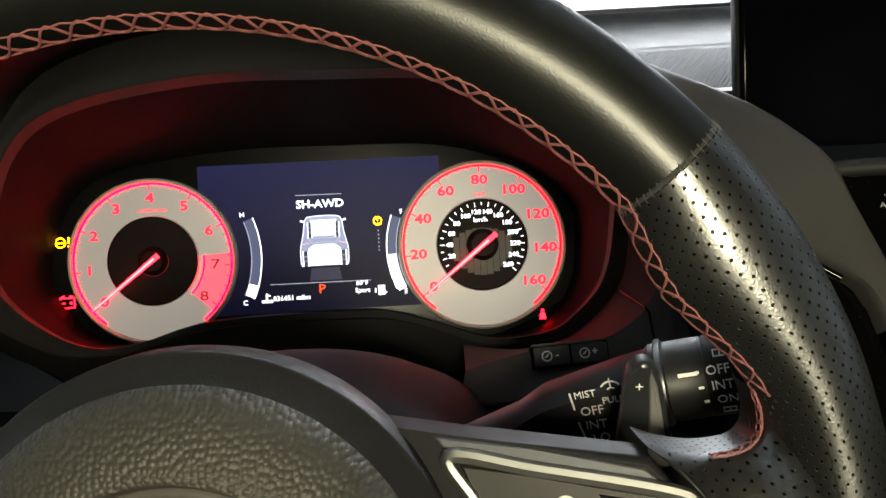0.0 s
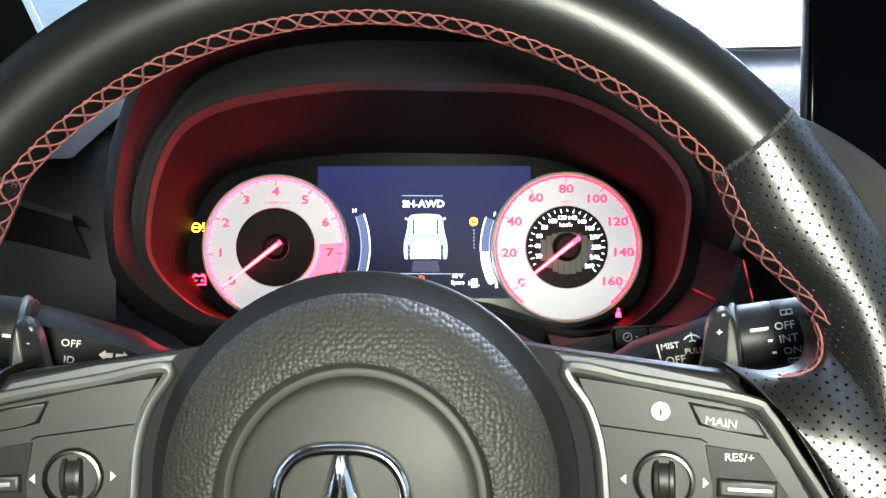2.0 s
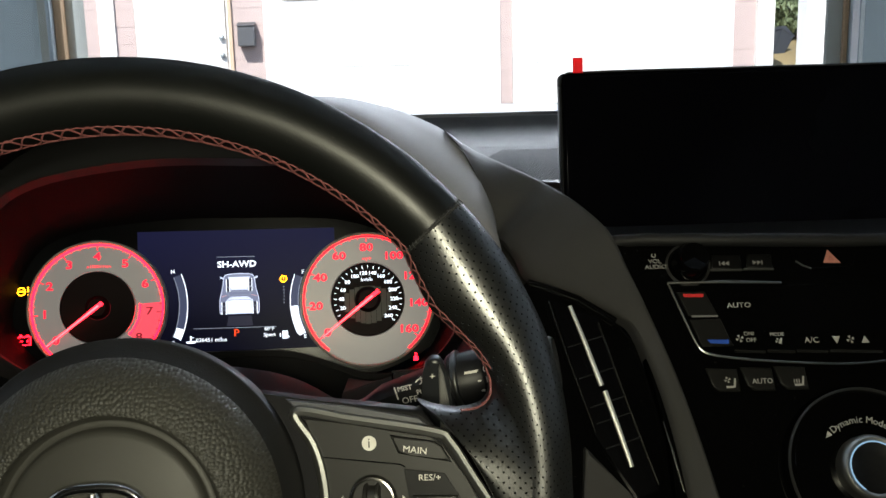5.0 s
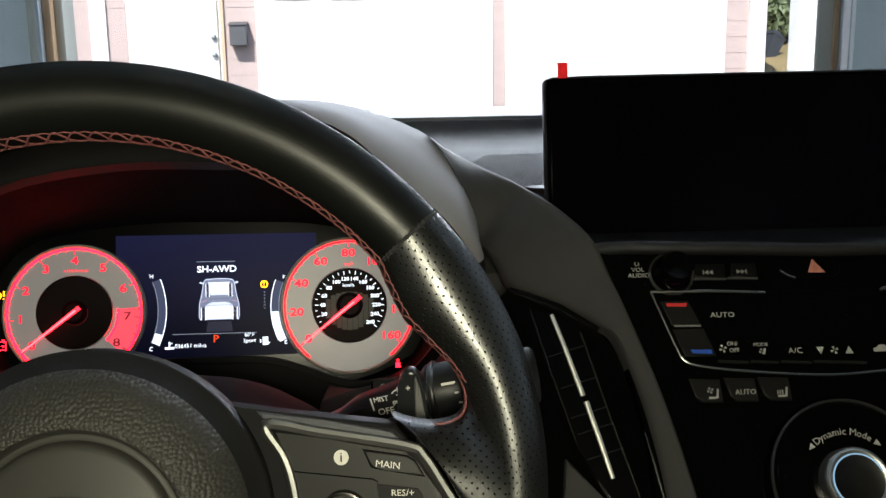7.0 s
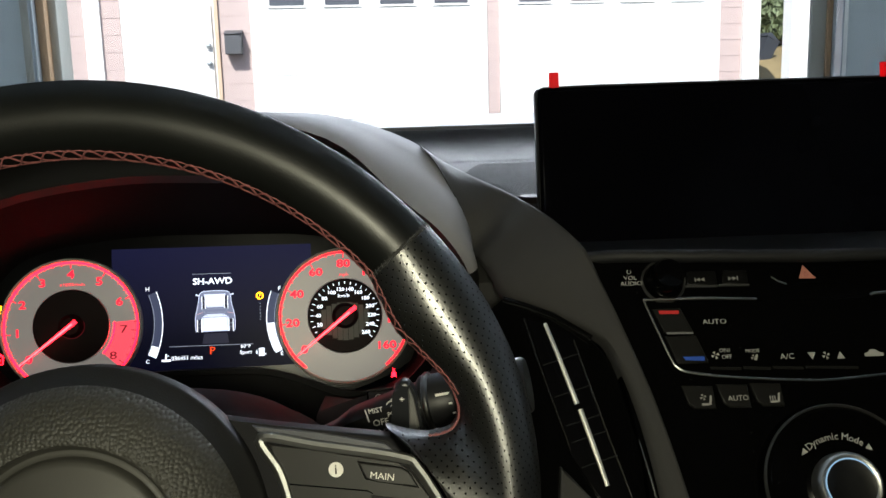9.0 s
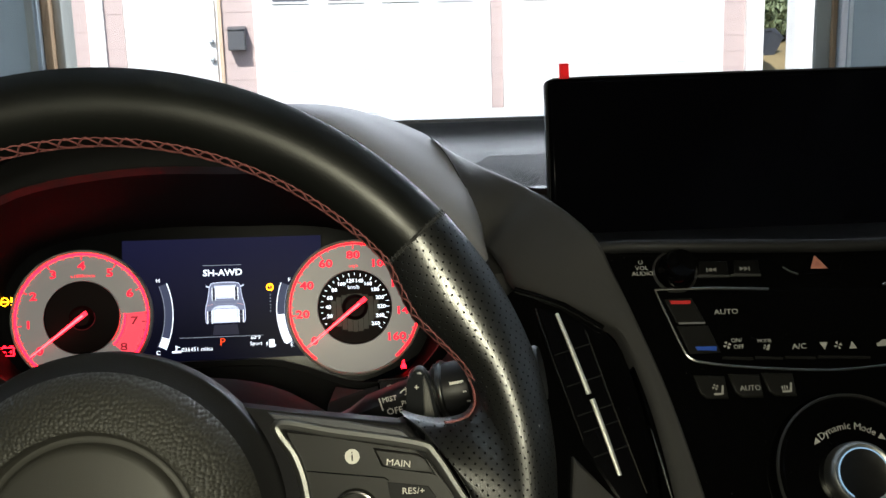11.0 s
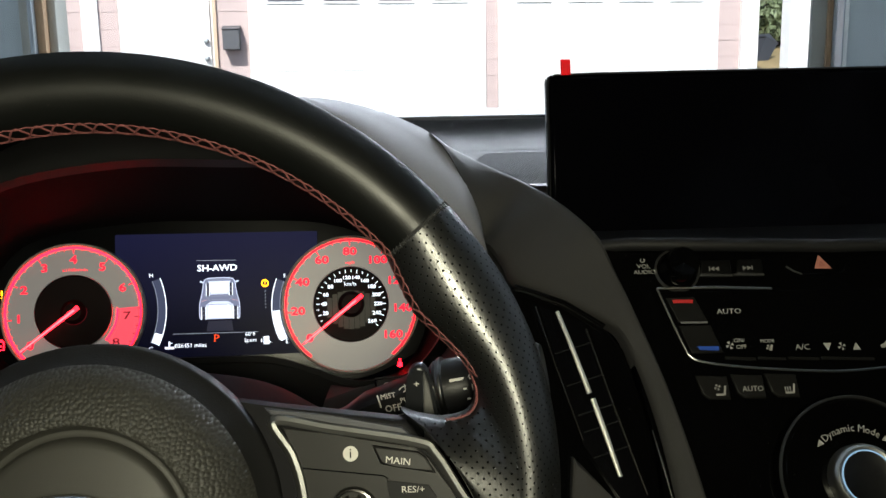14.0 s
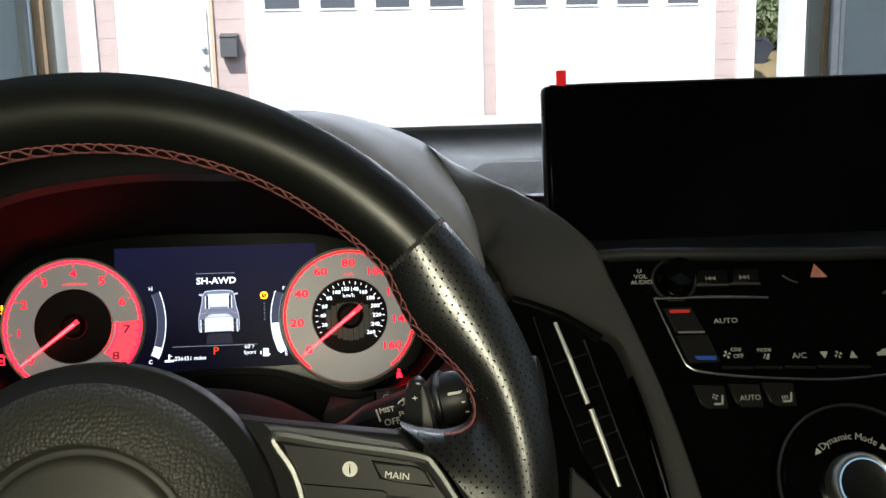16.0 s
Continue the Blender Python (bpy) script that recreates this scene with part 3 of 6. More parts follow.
leafy("garden_tree", (6.9, 15.5, 1.7), 3.6, 1.9, 22000, "leafy green garden tree beside the house", 3)
leafy("garden_shrub", (7.30, 14.4, 1.62), 1.25, 0.95, 12000, "pale green shrub on the grass bank", 8, M_SHRUB, "shrub")
leafy("garden_tree", (8.3, 19.0, 1.9), 5.0, 2.6, 22000, "leafy green garden tree farther back", 5)
bank = link("ground_bank", loft([[(x, y, z + 0.10 * noise.noise((x * 0.9, y * 0.9, 0.0))) for x in np.linspace(5.15, 16.0, 45)] for y, z in ((11.2, -0.05), (11.6, 0.85), (12.2, 1.30), (13.0, 1.52), (15.0, 1.75), (19.0, 2.05), (26.0, 2.2))], False), M_DRYGRASS)
tagged(bank, "dry ochre grass bank rising beside the house", "ground", kind="structure")
bin_ = thing("garden_bin", pose(6.20, 12.75, 1.40, 0, 24, 20) @ Matrix.Scale(0.72, 4), "dark grey plastic garden bin leaning on the grass bank", "bin")
part("body", loft([[(-0.12, -0.12, 0.0), (0.12, -0.12, 0.0), (0.12, 0.12, 0.0), (-0.12, 0.12, 0.0)], [(-0.17, -0.17, 0.46), (0.17, -0.17, 0.46), (0.17, 0.17, 0.46), (-0.17, 0.17, 0.46)]], True, True, True), M_BINGREY, bin_)
part("lid", prism([(-0.19, 0.46), (0.19, 0.46), (0.19, 0.49), (-0.12, 0.56), (-0.19, 0.51)], -0.18, 0.18, 0.01), M_BINGREY, bin_, m=pose(0, 0, 0, 90, 0, 0))

# ---------------------------------------------------------------- the car's shell
car = thing("car_body", pose(0.37, 0, 0), "dark grey car parked nose out in the garage", "car")
hood_rows = []
for y, z, w in ((0.93, 1.159, 0.70), (1.05, 1.168, 0.72), (1.3, 1.1705, 0.74), (1.6, 1.1655, 0.74), (1.85, 1.153, 0.72), (2.05, 1.09, 0.68), (2.15, 1.0, 0.66), (2.18, 0.7, 0.66), (2.12, 0.35, 0.62)):
    hood_rows.append([(w * k / 10, y - 0.06 * (k / 10) ** 2, z - 0.035 * abs(k / 10) ** 3) for k in range(-10, 11)])
part("hood", loft(hood_rows, False), M_PAINT, car, "glossy dark grey bonnet")
part("cowl", box(-0.74, 0.885, 1.10, 0.74, 0.93, 1.160, 0.006), M_SATIN, car, "black plastic cowl under the windscreen")
part("front_wing", box(-0.93, 0.6, 0.25, -0.745, 2.0, 1.08, 0.05, 4), M_PAINT, car)
part("front_wing", box(0.745, 0.6, 0.25, 0.93, 2.0, 1.08, 0.05, 4), M_PAINT, car)
part("windscreen", loft([[(-0.72, 0.86, 1.172), (0.72, 0.86, 1.172), (0.60, 0.20, 1.61), (-0.60, 0.20, 1.61)], [(-0.72, 0.8635, 1.1745), (0.72, 0.8635, 1.1745), (0.60, 0.2035, 1.6145), (-0.60, 0.2035, 1.6145)]], True, True, True), M_GLASS, car, "clear windscreen").visible_shadow = False
for s in (-1, 1):
    part("pillar", loft([[(s * (0.72 + dx), 0.86 + dy, 1.15), (s * (0.60 + dx), 0.20 + dy, 1.62)] for dx, dy in ((0.0, 0.0), (0.07, -0.02), (0.08, -0.12), (0.02, -0.08))] , False), M_SATIN, car, "dark windscreen pillar")
    part("side_panel", box(s * 0.80, -2.4, 0.3, s * 0.90, 0.6, 1.08, 0.02), M_SATIN, car, "dark door lining")
    part("side_glass", box(s * 0.76, -1.6, 1.08, s * 0.764, 0.35, 1.60), M_GLASS, car, "clear side window").visible_shadow = False
part("headliner", box(-0.78, -2.3, 1.62, 0.78, 0.20, 1.66, 0.01), M_LINER, car, "black cloth roof lining")
part("rear_wall", box(-0.80, -2.5, 0.3, 0.80, -2.4, 1.65), M_CARPET, car, "dark rear of the cabin")
part("floor_pan", box(-0.80, -2.4, 0.28, 0.80, 0.9, 0.33), M_CARPET, car, "black carpeted floor")
part("underbody", box(-0.7, -2.3, 0.031, 0.7, 1.9, 0.28), M_BLACKMETAL, car, "dark underside and wheels")
for x in (-0.37, 0.37):
    seat = thing("front_seat", pose(0.37 + x, -0.75, 0.33), "black leather front seat behind the camera", "seat", "front seats")
    part("cushion", box(-0.25, -0.25, 0.0, 0.25, 0.28, 0.30, 0.05, 3), M_LEATHER, seat)
    part("backrest", box(-0.24, -0.42, 0.2, 0.24, -0.26, 0.78, 0.06, 3), M_LEATHER, seat)
# body, lens and arm added round the fill lamp, never in view
rl = thing("cabin_fill_lamp", pose(*LAMP_AT), "added warm lamp behind the camera, stand-in for an unseen cabin source", "lamp")
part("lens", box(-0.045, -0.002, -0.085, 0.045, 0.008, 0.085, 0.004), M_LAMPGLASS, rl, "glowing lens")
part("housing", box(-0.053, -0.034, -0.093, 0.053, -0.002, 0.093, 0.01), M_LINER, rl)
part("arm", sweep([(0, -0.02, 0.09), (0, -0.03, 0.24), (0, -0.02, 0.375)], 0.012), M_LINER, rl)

# ---------------------------------------------------------------- dashboard
CLM = pose(0.009, 0.570, 1.050, 75, 0, 2.2) @ pose(0, 0, 0, 0, 0, -1.14)
STM = pose(0.29, 0.42, 1.10, 59, 0, -4)
WHM = pose(-0.003, 0.240, 1.050, 76.2, 0, -2)
SCM = pose(0.2506, 0.550, 1.2167, 82, 0, -3) @ pose(0, 0, 0, 0, 0, 0.4)


def oval(cx, hw, top, bottom, z, p=2.4, n=96, cy=0.02, low=None):
    """An egg-shaped ring; low: the height that its lower half sinks to."""
    out = []
    for i in range(n):
        a = 2 * math.pi * i / n
        c, s = math.cos(a), math.sin(a)
        f = min(1.0, max(0.0, (-s - 0.12) / 0.5))
        f = f * f * (3 - 2 * f)
        out.append((cx + hw * math.copysign(abs(c) ** (2 / p), c), cy + ((top - cy) if s > 0 else (cy - bottom)) * math.copysign(abs(s) ** (2 / p), s), z if low is None else z + (low - z) * f))
    return out


dash = thing("dashboard", pose(0, 0, 0), "charcoal soft-skinned dashboard with a cowled instrument binnacle", "dashboard")
# binnacle: tunnel, visor band and outer skin, all following the lip of the tunnel


def ramp01(x, a, b):
    f = min(1.0, max(0.0, (x - a) / (b - a)))
    return f * f * (3 - 2 * f)


LIP_UP = [(-0.142, -0.0385, 0.030), (-0.164, -0.0155, 0.055), (-0.168, 0.0105, 0.075), (-0.1545, 0.0595, 0.085), (-0.126, 0.0852, 0.085), (-0.0582, 0.0982, 0.085), (0.0082, 0.0985, 0.085), (0.0748, 0.0944, 0.085), (0.1242, 0.0712, 0.085), (0.1515, 0.0401, 0.085), (0.1553, 0.0099, 0.072), (0.152, -0.0190, 0.055), (0.139, -0.0405, 0.030)]
LIP_LOW = [(0.126, -0.0485, 0.022), (0.104, -0.0512, 0.019), (0.086, -0.0490, 0.018), (0.062, -0.0400, 0.016), (0.034, -0.0318, 0.015), (0.0, -0.0300, 0.015), (-0.045, -0.0300, 0.015), (-0.080, -0.0330, 0.017), (-0.115, -0.0420, 0.022)]
lip = smooth_line(LIP_UP + LIP_LOW, 5, True)


def lip_ring(grow, forward=lambda p: 0.0):
    """The lip pushed outwards in its plane and along the axis."""
    out = []
    for i, p in enumerate(lip):
        d = lip[(i + 1) % len(lip)] - lip[i - 1]
        n = Vector((-d.y, d.x, 0)).normalized()
        out.append(p + n * grow(p) + Vector((0, 0, forward(p))))
    return out


def at_base(p, f):
    return Vector((p.x * (1 - 0.03 * f), p.y * (1 - 0.30 * f) if p.y > 0 else p.y, p.z + (-0.004 - p.z) * f))


# tunnel wall in the shade tone, its last stretch in the lighter glow tone
tunnel_rows = [[at_base(p, f) for p in lip] for f in (1.0, 0.8, 0.6, 0.42, 0.30, 0.20, 0.11)]
part("binnacle_tunnel", loft(tunnel_rows), M_TUNNEL, dash, "inner tunnel round the gauges, shade painted in as a dark reddish tone", CLM, sharp=60)
part("tunnel_lip", loft([[at_base(p, f) for p in lip] for f in (0.11, 0.08, 0.05, 0.02)] + [lip]), M_LIP, dash, "smooth lip of the gauge tunnel, lightened to carry the red glow", CLM, sharp=60)
band = [lip] + [lip_ring(lambda p: f * (0.004 + 0.005 * ramp01(p.y, -0.02, 0.03) + 0.0145 * ramp01(p.y, 0.070, 0.098)), lambda p: h * ramp01(p.y, -0.04, 0.02)) for f, h in ((0.12, 0.0012), (0.5, 0.0014), (0.9, 0.0010), (1.0, 0.0018))]
FRONT_UP = [(-0.150, -0.044, 0.034), (-0.176, -0.018, 0.070), (-0.174, 0.010, 0.112), (-0.161, 0.066, 0.130), (-0.138, 0.099, 0.130), (-0.062, 0.1265, 0.130), (0.008, 0.1275, 0.130), (0.080, 0.1130, 0.130), (0.1225, 0.0757, 0.132), (0.152, 0.0490, 0.132), (0.172, 0.0200, 0.105), (0.172, -0.0150, 0.070), (0.150, -0.0460, 0.034)]
front = smooth_line(FRONT_UP + [(x * 1.02, y - 0.005, z + 0.001) for x, y, z in LIP_LOW], 5, True)
part("binnacle_visor", loft(band + [[a.lerp(b, 0.5) + Vector((0, 0, 0.001)) for a, b in zip(band[-1], front)], front]), M_VISOR, dash, "dull black visor band", CLM, sharp=50)
SKIN = [(-0.165, -0.055, 0.010), (-0.200, -0.030, 0.020), (-0.207, 0.010, 0.030), (-0.198, 0.075, 0.035), (-0.165, 0.122, 0.045), (-0.065, 0.1470, 0.050), (0.008, 0.1478, 0.050), (0.0856, 0.1472, 0.046), (0.1532, 0.1185, 0.057), (0.1705, 0.0720, 0.094), (0.1790, 0.030, 0.088), (0.192, -0.012, 0.024), (0.188, -0.052, 0.012), (0.15, -0.085, 0.008), (0.115, -0.090, 0.006), (0.09, -0.090, 0.006), (0.065, -0.088, 0.006), (0.034, -0.085, 0.006), (0.0, -0.085, 0.006), (-0.045, -0.085, 0.006), (-0.085, -0.085, 0.006), (-0.125, -0.080, 0.006)]
skin_base = smooth_line(SKIN, 5, True)
skin_rows = [front]
for f, out, fw in ((0.05, 0.0018, 0.0012), (0.14, 0.0040, 0.0008), (0.3, 0.0045, 0.0010), (0.5, 0.0035, 0.001), (0.75, 0.0008, 0.0004), (1.0, 0.0, 0.0)):
    row = []
    for i, (a, b) in enumerate(zip(front, skin_base)):
        up = ramp01(a.y, -0.02, 0.03)
        d = skin_base[(i + 1) % len(skin_base)] - skin_base[i - 1]
        n = Vector((-d.y, d.x, 0)).normalized()
        row.append(a.lerp(b, f) + n * out * up + Vector((0, 0, fw * up)))
    skin_rows.append(row)
skin_rows += [[p + Vector((0, -0.002 if p.y > 0.05 else 0, 0.012 - p.z)) for p in skin_base], [p + Vector((0, -0.03 if p.y > 0.05 else 0, -0.09 - p.z)) for p in skin_base]]
# one skin in two tones: daylit grey on top, shaded black below and left
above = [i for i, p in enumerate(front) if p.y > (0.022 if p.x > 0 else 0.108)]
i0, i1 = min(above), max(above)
part("binnacle_hood", loft([r[i0:i1 + 1] for r in skin_rows], False), M_HOOD, dash, "soft-skinned binnacle hood, daylight painted in as pale grey", CLM, sharp=60)
part("binnacle_base", loft([r[i1:] + r[:i0 + 1] for r in skin_rows], False), M_VISOR, dash, "skirt and left skin round the gauges, shade painted in as dull black", CLM, sharp=60)

# panel that juts out below the lip towards the driver and carries the dimmer switch
jut = [
    [(0.076, -0.0525, 0.024), (0.104, -0.0570, 0.026), (0.126, -0.0545, 0.030), (0.143, -0.0455, 0.040), (0.159, -0.0210, 0.064), (0.161, 0.0050, 0.082)],
    [(0.070, -0.0570, 0.098), (0.098, -0.0480, 0.111), (0.120, -0.0452, 0.115), (0.138, -0.0428, 0.115), (0.160, -0.0300, 0.110), (0.174, -0.0050, 0.105)],
    [(0.069, -0.0590, 0.101), (0.098, -0.0500, 0.114), (0.120, -0.0472, 0.118), (0.138, -0.0448, 0.118), (0.161, -0.0325, 0.114), (0.176, -0.0080, 0.109)],
    [(0.066, -0.0750, 0.104), (0.096, -0.0690, 0.122), (0.120, -0.0690, 0.125), (0.140, -0.0700, 0.126), (0.165, -0.0720, 0.122), (0.184, -0.0720, 0.116)],
    [(0.066, -0.0790, 0.090), (0.096, -0.0740, 0.106), (0.120, -0.0740, 0.108), (0.140, -0.0750, 0.108), (0.165, -0.0770, 0.104), (0.184, -0.0770, 0.098)]]
# same panel in two tones: top as if shaded, face as if lit
part("panel_top", loft([smooth_line(r, 5) for r in jut[:2]], False), M_VISOR, dash, "ledge above the switch, painted darker to hold down red light", CLM, sharp=60)
part("switch_panel", loft([smooth_line(r, 5) for r in jut[1:]], False), M_FASCIA, dash, "dark panel carrying the dimmer switch", CLM, sharp=60)
part("panel_seam", sweep([(0.1572, -0.0235, 0.073), (0.1595, -0.0298, 0.1106), (0.1603, -0.0320, 0.1143), (0.1628, -0.0640, 0.1210)], 0.0007, n=6), M_FACE, dash, "dark joint in the panel", CLM)

# dash top: sheet with a raised rear lip under the glass
PAD = ((0.47, 1.085), (0.475, 1.105), (0.49, 1.118), (0.52, 1.128), (0.56, 1.137), (0.60, 1.145), (0.64, 1.151), (0.675, 1.155), (0.69, 1.1555))
for x0, x1, rows in ((0.225, 1.16, ((0.540, 1.09), (0.541, 1.129), (0.546, 1.1335), (0.56, 1.137)) + PAD[5:]), (-0.42, -0.205, PAD[3:]), (-0.205, 0.225, PAD[5:])):
    part("top_pad", loft([[(x, y, z - 0.02 * max(0, abs(x - 0.37) - 0.45)) for x in np.linspace(x0, x1, 25)] for y, z in rows], False), M_DASH, dash, "charcoal top pad")
rows = []
for y, z in ((0.684, 1.1558), (0.730, 1.1568), (0.775, 1.1585), (0.805, 1.1615), (0.824, 1.1660), (0.836, 1.1715), (0.841, 1.1745), (0.846, 1.1752), (0.850, 1.1650)):
    rows.append([(x, y, z) for x in np.linspace(-0.42, 1.16, 21)])
part("rear_lip", loft(rows, False), M_DASH, dash, "charcoal lip below the windscreen")
part("glass_seal", box(-0.42, 0.8505, 1.150, 1.16, 0.868, 1.1792, 0.003), M_BLACKMETAL, dash, "black rubber seal below the glass")
# speaker ribs on the pad
bm = bmesh.new()
pad_y, pad_z = [p[0] for p in PAD], [p[1] for p in PAD]
for k in range(96):
    x0 = 0.165 + k * 0.0028
    ys = np.linspace(0.566, 0.668, 8)
    loft([[(x0 + (y - 0.566) * 0.55 + dx, y, float(np.interp(y, pad_y, pad_z)) + dz) for dx, dz in ((0, -0.001), (0.0003, 0.00035), (0.0012, 0.00035), (0.0015, -0.001))] for y in ys], False, bm=bm)
ribs = part("speaker_grille", bm, M_DASH, dash, "fine ribbed speaker grille")
ribs["kind"] = "stuff"


def fascia(name, x0, x1, rows, label):
    return part(name, loft([[(x, y, z) for x in np.linspace(x0, x1, 9)] for y, z in rows], False), M_PLASTIC, dash, label)


fascia("fascia_left", -0.62, -0.185, ((0.60, 1.135), (0.56, 1.125), (0.535, 1.105), (0.522, 1.07), (0.515, 1.04), (0.511, 1.025)), "dark plastic fascia beside the binnacle")
# right fascia takes the copy with the light painted in
fascia("fascia_right", 0.1885, 0.262, ((0.575, 1.112), (0.530, 1.101), (0.505, 1.088), (0.495, 1.06), (0.489, 1.02), (0.484, 0.985)), "dark plastic fascia beside the binnacle").data.materials[0] = M_FASCIA
fascia("fascia_lower", -0.62, 0.26, ((0.550, 0.975), (0.515, 0.960), (0.49, 0.93), (0.475, 0.88), (0.49, 0.72), (0.56, 0.60)), "dark plastic panel under the gauges")
part("side_pod", loft([[(x, 0.50 + 0.02 * t + 0.06 * t * t, 1.10 + h - 0.055 * t * t) for t in np.linspace(-1.0, 1.0, 9)] for x, h in ((-0.60, 0.0), (-0.45, 0.012), (-0.33, 0.016), (-0.25, 0.010), (-0.20, -0.006))], False), M_PLASTIC, dash, "rounded dash end")
part("side_vent", box(-0.40, 0.485, 1.008, -0.215, 0.52, 1.026, 0.004), M_PIANO, dash, "glossy black outer vent mouth")
part("knee_panel", prism([(-0.068, -0.103), (-0.046, -0.129), (-0.02, -0.165), (-0.02, -0.30), (-0.09, -0.30), (-0.075, -0.16)], -0.012, -0.004, 0.002), M_BAND, dash, "grey knee panel edge", STM)

# console sweep: the grey band that runs from the binnacle down beside the centre stack
outer = smooth_line([(-0.1362, 0.1412, -0.0912), (-0.1191, 0.1253, -0.0811), (-0.1037, 0.1117, -0.0706), (-0.0879, 0.0953, -0.0549), (-0.0753, 0.0788, -0.0377), (-0.0647, 0.0628, -0.0213), (-0.0527, 0.0455, -0.0093), (-0.0418, 0.0248, 0.0025), (-0.0334, 0.0024, 0.0018), (-0.0232, -0.0275, 0.0017), (-0.0092, -0.0746, 0.0016), (0.0028, -0.1309, 0.0018), (0.015, -0.20, 0), (0.02, -0.30, 0)], 6)
inner = smooth_line([(-0.1384, 0.1305, -0.0629), (-0.1273, 0.1061, -0.0459), (-0.1165, 0.0790, -0.0402), (-0.1105, 0.0622, -0.0414), (-0.1079, 0.0450, -0.0488), (-0.1034, 0.0353, -0.0347), (-0.0972, 0.0210, -0.0255), (-0.0902, 0.0055, -0.0213), (-0.0638, -0.0115, -0.0100), (-0.0420, -0.0265, -0.0035), (-0.0317, -0.0409, -0.001), (-0.0185, -0.093, -0.0004), (-0.0110, -0.170, 0), (-0.006, -0.30, 0)], 6)
rows = []
for i, (a, b) in enumerate(zip(inner, outer)):
    d = b - a
    up = max(0.0, 1 - i / 40)
    rows.append([a + d * f + Vector((0, 0, h)) for f, h in ((0.0, -0.014 * (1 - up)), (0.0, -0.0040 * (1 - up)), (0.05, -0.0010), (0.15, 0.0010), (0.5, 0.0022), (0.85, 0.0012), (0.95, -0.0005), (1.0, -0.0035), (1.02 + 0.1 * up, -0.015), (1.05 + 0.35 * up, -0.06))])
part("console_sweep", loft(rows, False), M_BAND, dash, "grey satin console sweep", STM)

# ---------------------------------------------------------------- instrument cluster
cluster = thing("instrument_cluster", CLM, "lit instrument cluster with two silver dials and a colour display", "instruments")
part("back_panel", prism([(x, y) for x, y, z in oval(-0.007, 0.176, 0.104, -0.062, 0)], -0.012, -0.0042), M_FACE, cluster, "black gauge panel")

LC, RC = (-0.1033, 0.0053), (0.0930, 0.0045)


def polar(c, r, a):
    return c[0] + r * math.cos(radians(a)), c[1] + r * math.sin(radians(a))


def gauge(name, c, radius, inner_r, labels, step, small, label, ring):
    g = part(name, revolve([(0.0, 0.0005), (radius, 0.0005), (radius, -0.004)], 96, cx=c[0], cy=c[1]), M_DIAL, cluster, label)
    part("rim", revolve([(radius - 0.0002, -0.003), (radius, 0.0025), (radius + 0.0010, 0.0035), (radius + 0.0020, 0.0025), (radius + 0.0024, -0.003)], 96, cx=c[0], cy=c[1]), M_BEZEL, g, "satin silver rim")
    part("lit_ring", arc(c[0], c[1], radius - 0.0017, radius - 0.0004, -52, 231, 0.0006, 0.0011, 96), ring, g, "glowing red ring")
    part("inner_disc", revolve([(0.0, 0.0008), (inner_r, 0.0008), (inner_r + 0.0006, 0.0016), (inner_r + 0.0013, 0.0006)], 72, cx=c[0], cy=c[1]), M_DIALDARK, g, "dark centre disc")
    part("inner_ring", revolve([(inner_r + 0.0004, 0.0012), (inner_r + 0.0008, 0.0020), (inner_r + 0.0013, 0.0010)], 72, cx=c[0], cy=c[1]), M_RING, g, "thin polished ring")
    for k in range(len(labels) * small - small + 1):
        a = 218 - step * k / small
        long = k % small == 0
        x0, y0 = polar(c, radius - (0.0052 if long else 0.0033), a)
        x1, y1 = polar(c, radius - 0.0015, a)
        part("tick", bar(x0, y0, x1, y1, 0.0007 if long else 0.0004, 0.0007 if long else 0.0004, 0.0006, 0.0010), M_RED, g)
    for k, s in enumerate(labels):
        x, y = polar(c, radius - (0.0098 if len(s) < 3 else 0.0108), 218 - step * k)
        text("numeral", s, 0.0080, M_RED, g, x, y, 0.0009, wide=1.28, bold=0.00022)
    return g


def needle(g, c, tip, tail):
    a = 218
    x0, y0 = polar(c, tail, a + 180)
    x1, y1 = polar(c, tip, a)
    nd = part("needle", bar(x0, y0, x1, y1, 0.0030, 0.0011, 0.0062, 0.0072), M_NEEDLE, g, "glowing red needle")
    part("needle_core", bar(*polar(c, tail * 0.4, a + 180), *polar(c, tip - 0.001, a), 0.0013, 0.0005, 0.0073, 0.0075), M_NEEDLECORE, nd)


tach = gauge("tachometer", LC, 0.0470, 0.0255, ["0", "1", "2", "3", "4", "5", "6"], 32, 4, "silver tachometer dial lit red", M_REDRING)
for k in (25, 26, 27, 28, 29, 30, 31, 32):
    a = 218 - 8 * k
    part("tick", bar(*polar(LC, 0.0418 if k % 4 == 0 else 0.0437, a), *polar(LC, 0.0455, a), 0.0005, 0.0005, 0.0014, 0.0017), M_DARKNUM, tach)
part("red_zone", arc(LC[0], LC[1], 0.0300, 0.0452, -43, 3.5, 0.0007, 0.0012, 24), M_REDZONE, tach, "glowing red zone")
part("red_zone_edge", arc(LC[0], LC[1], 0.0293, 0.0303, -43, 3.5, 0.0012, 0.0016, 24), M_REDRING, tach)
for k, s in ((7, "7"), (8, "8")):
    text("numeral", s, 0.0080, M_DARKNUM, tach, *polar(LC, 0.0365, 218 - 32 * k), 0.0015, wide=1.42)
text("unit", "x1000r/min", 0.0031, M_RED, tach, LC[0] + 0.001, LC[1] + 0.0300, 0.0009, wide=1.2)
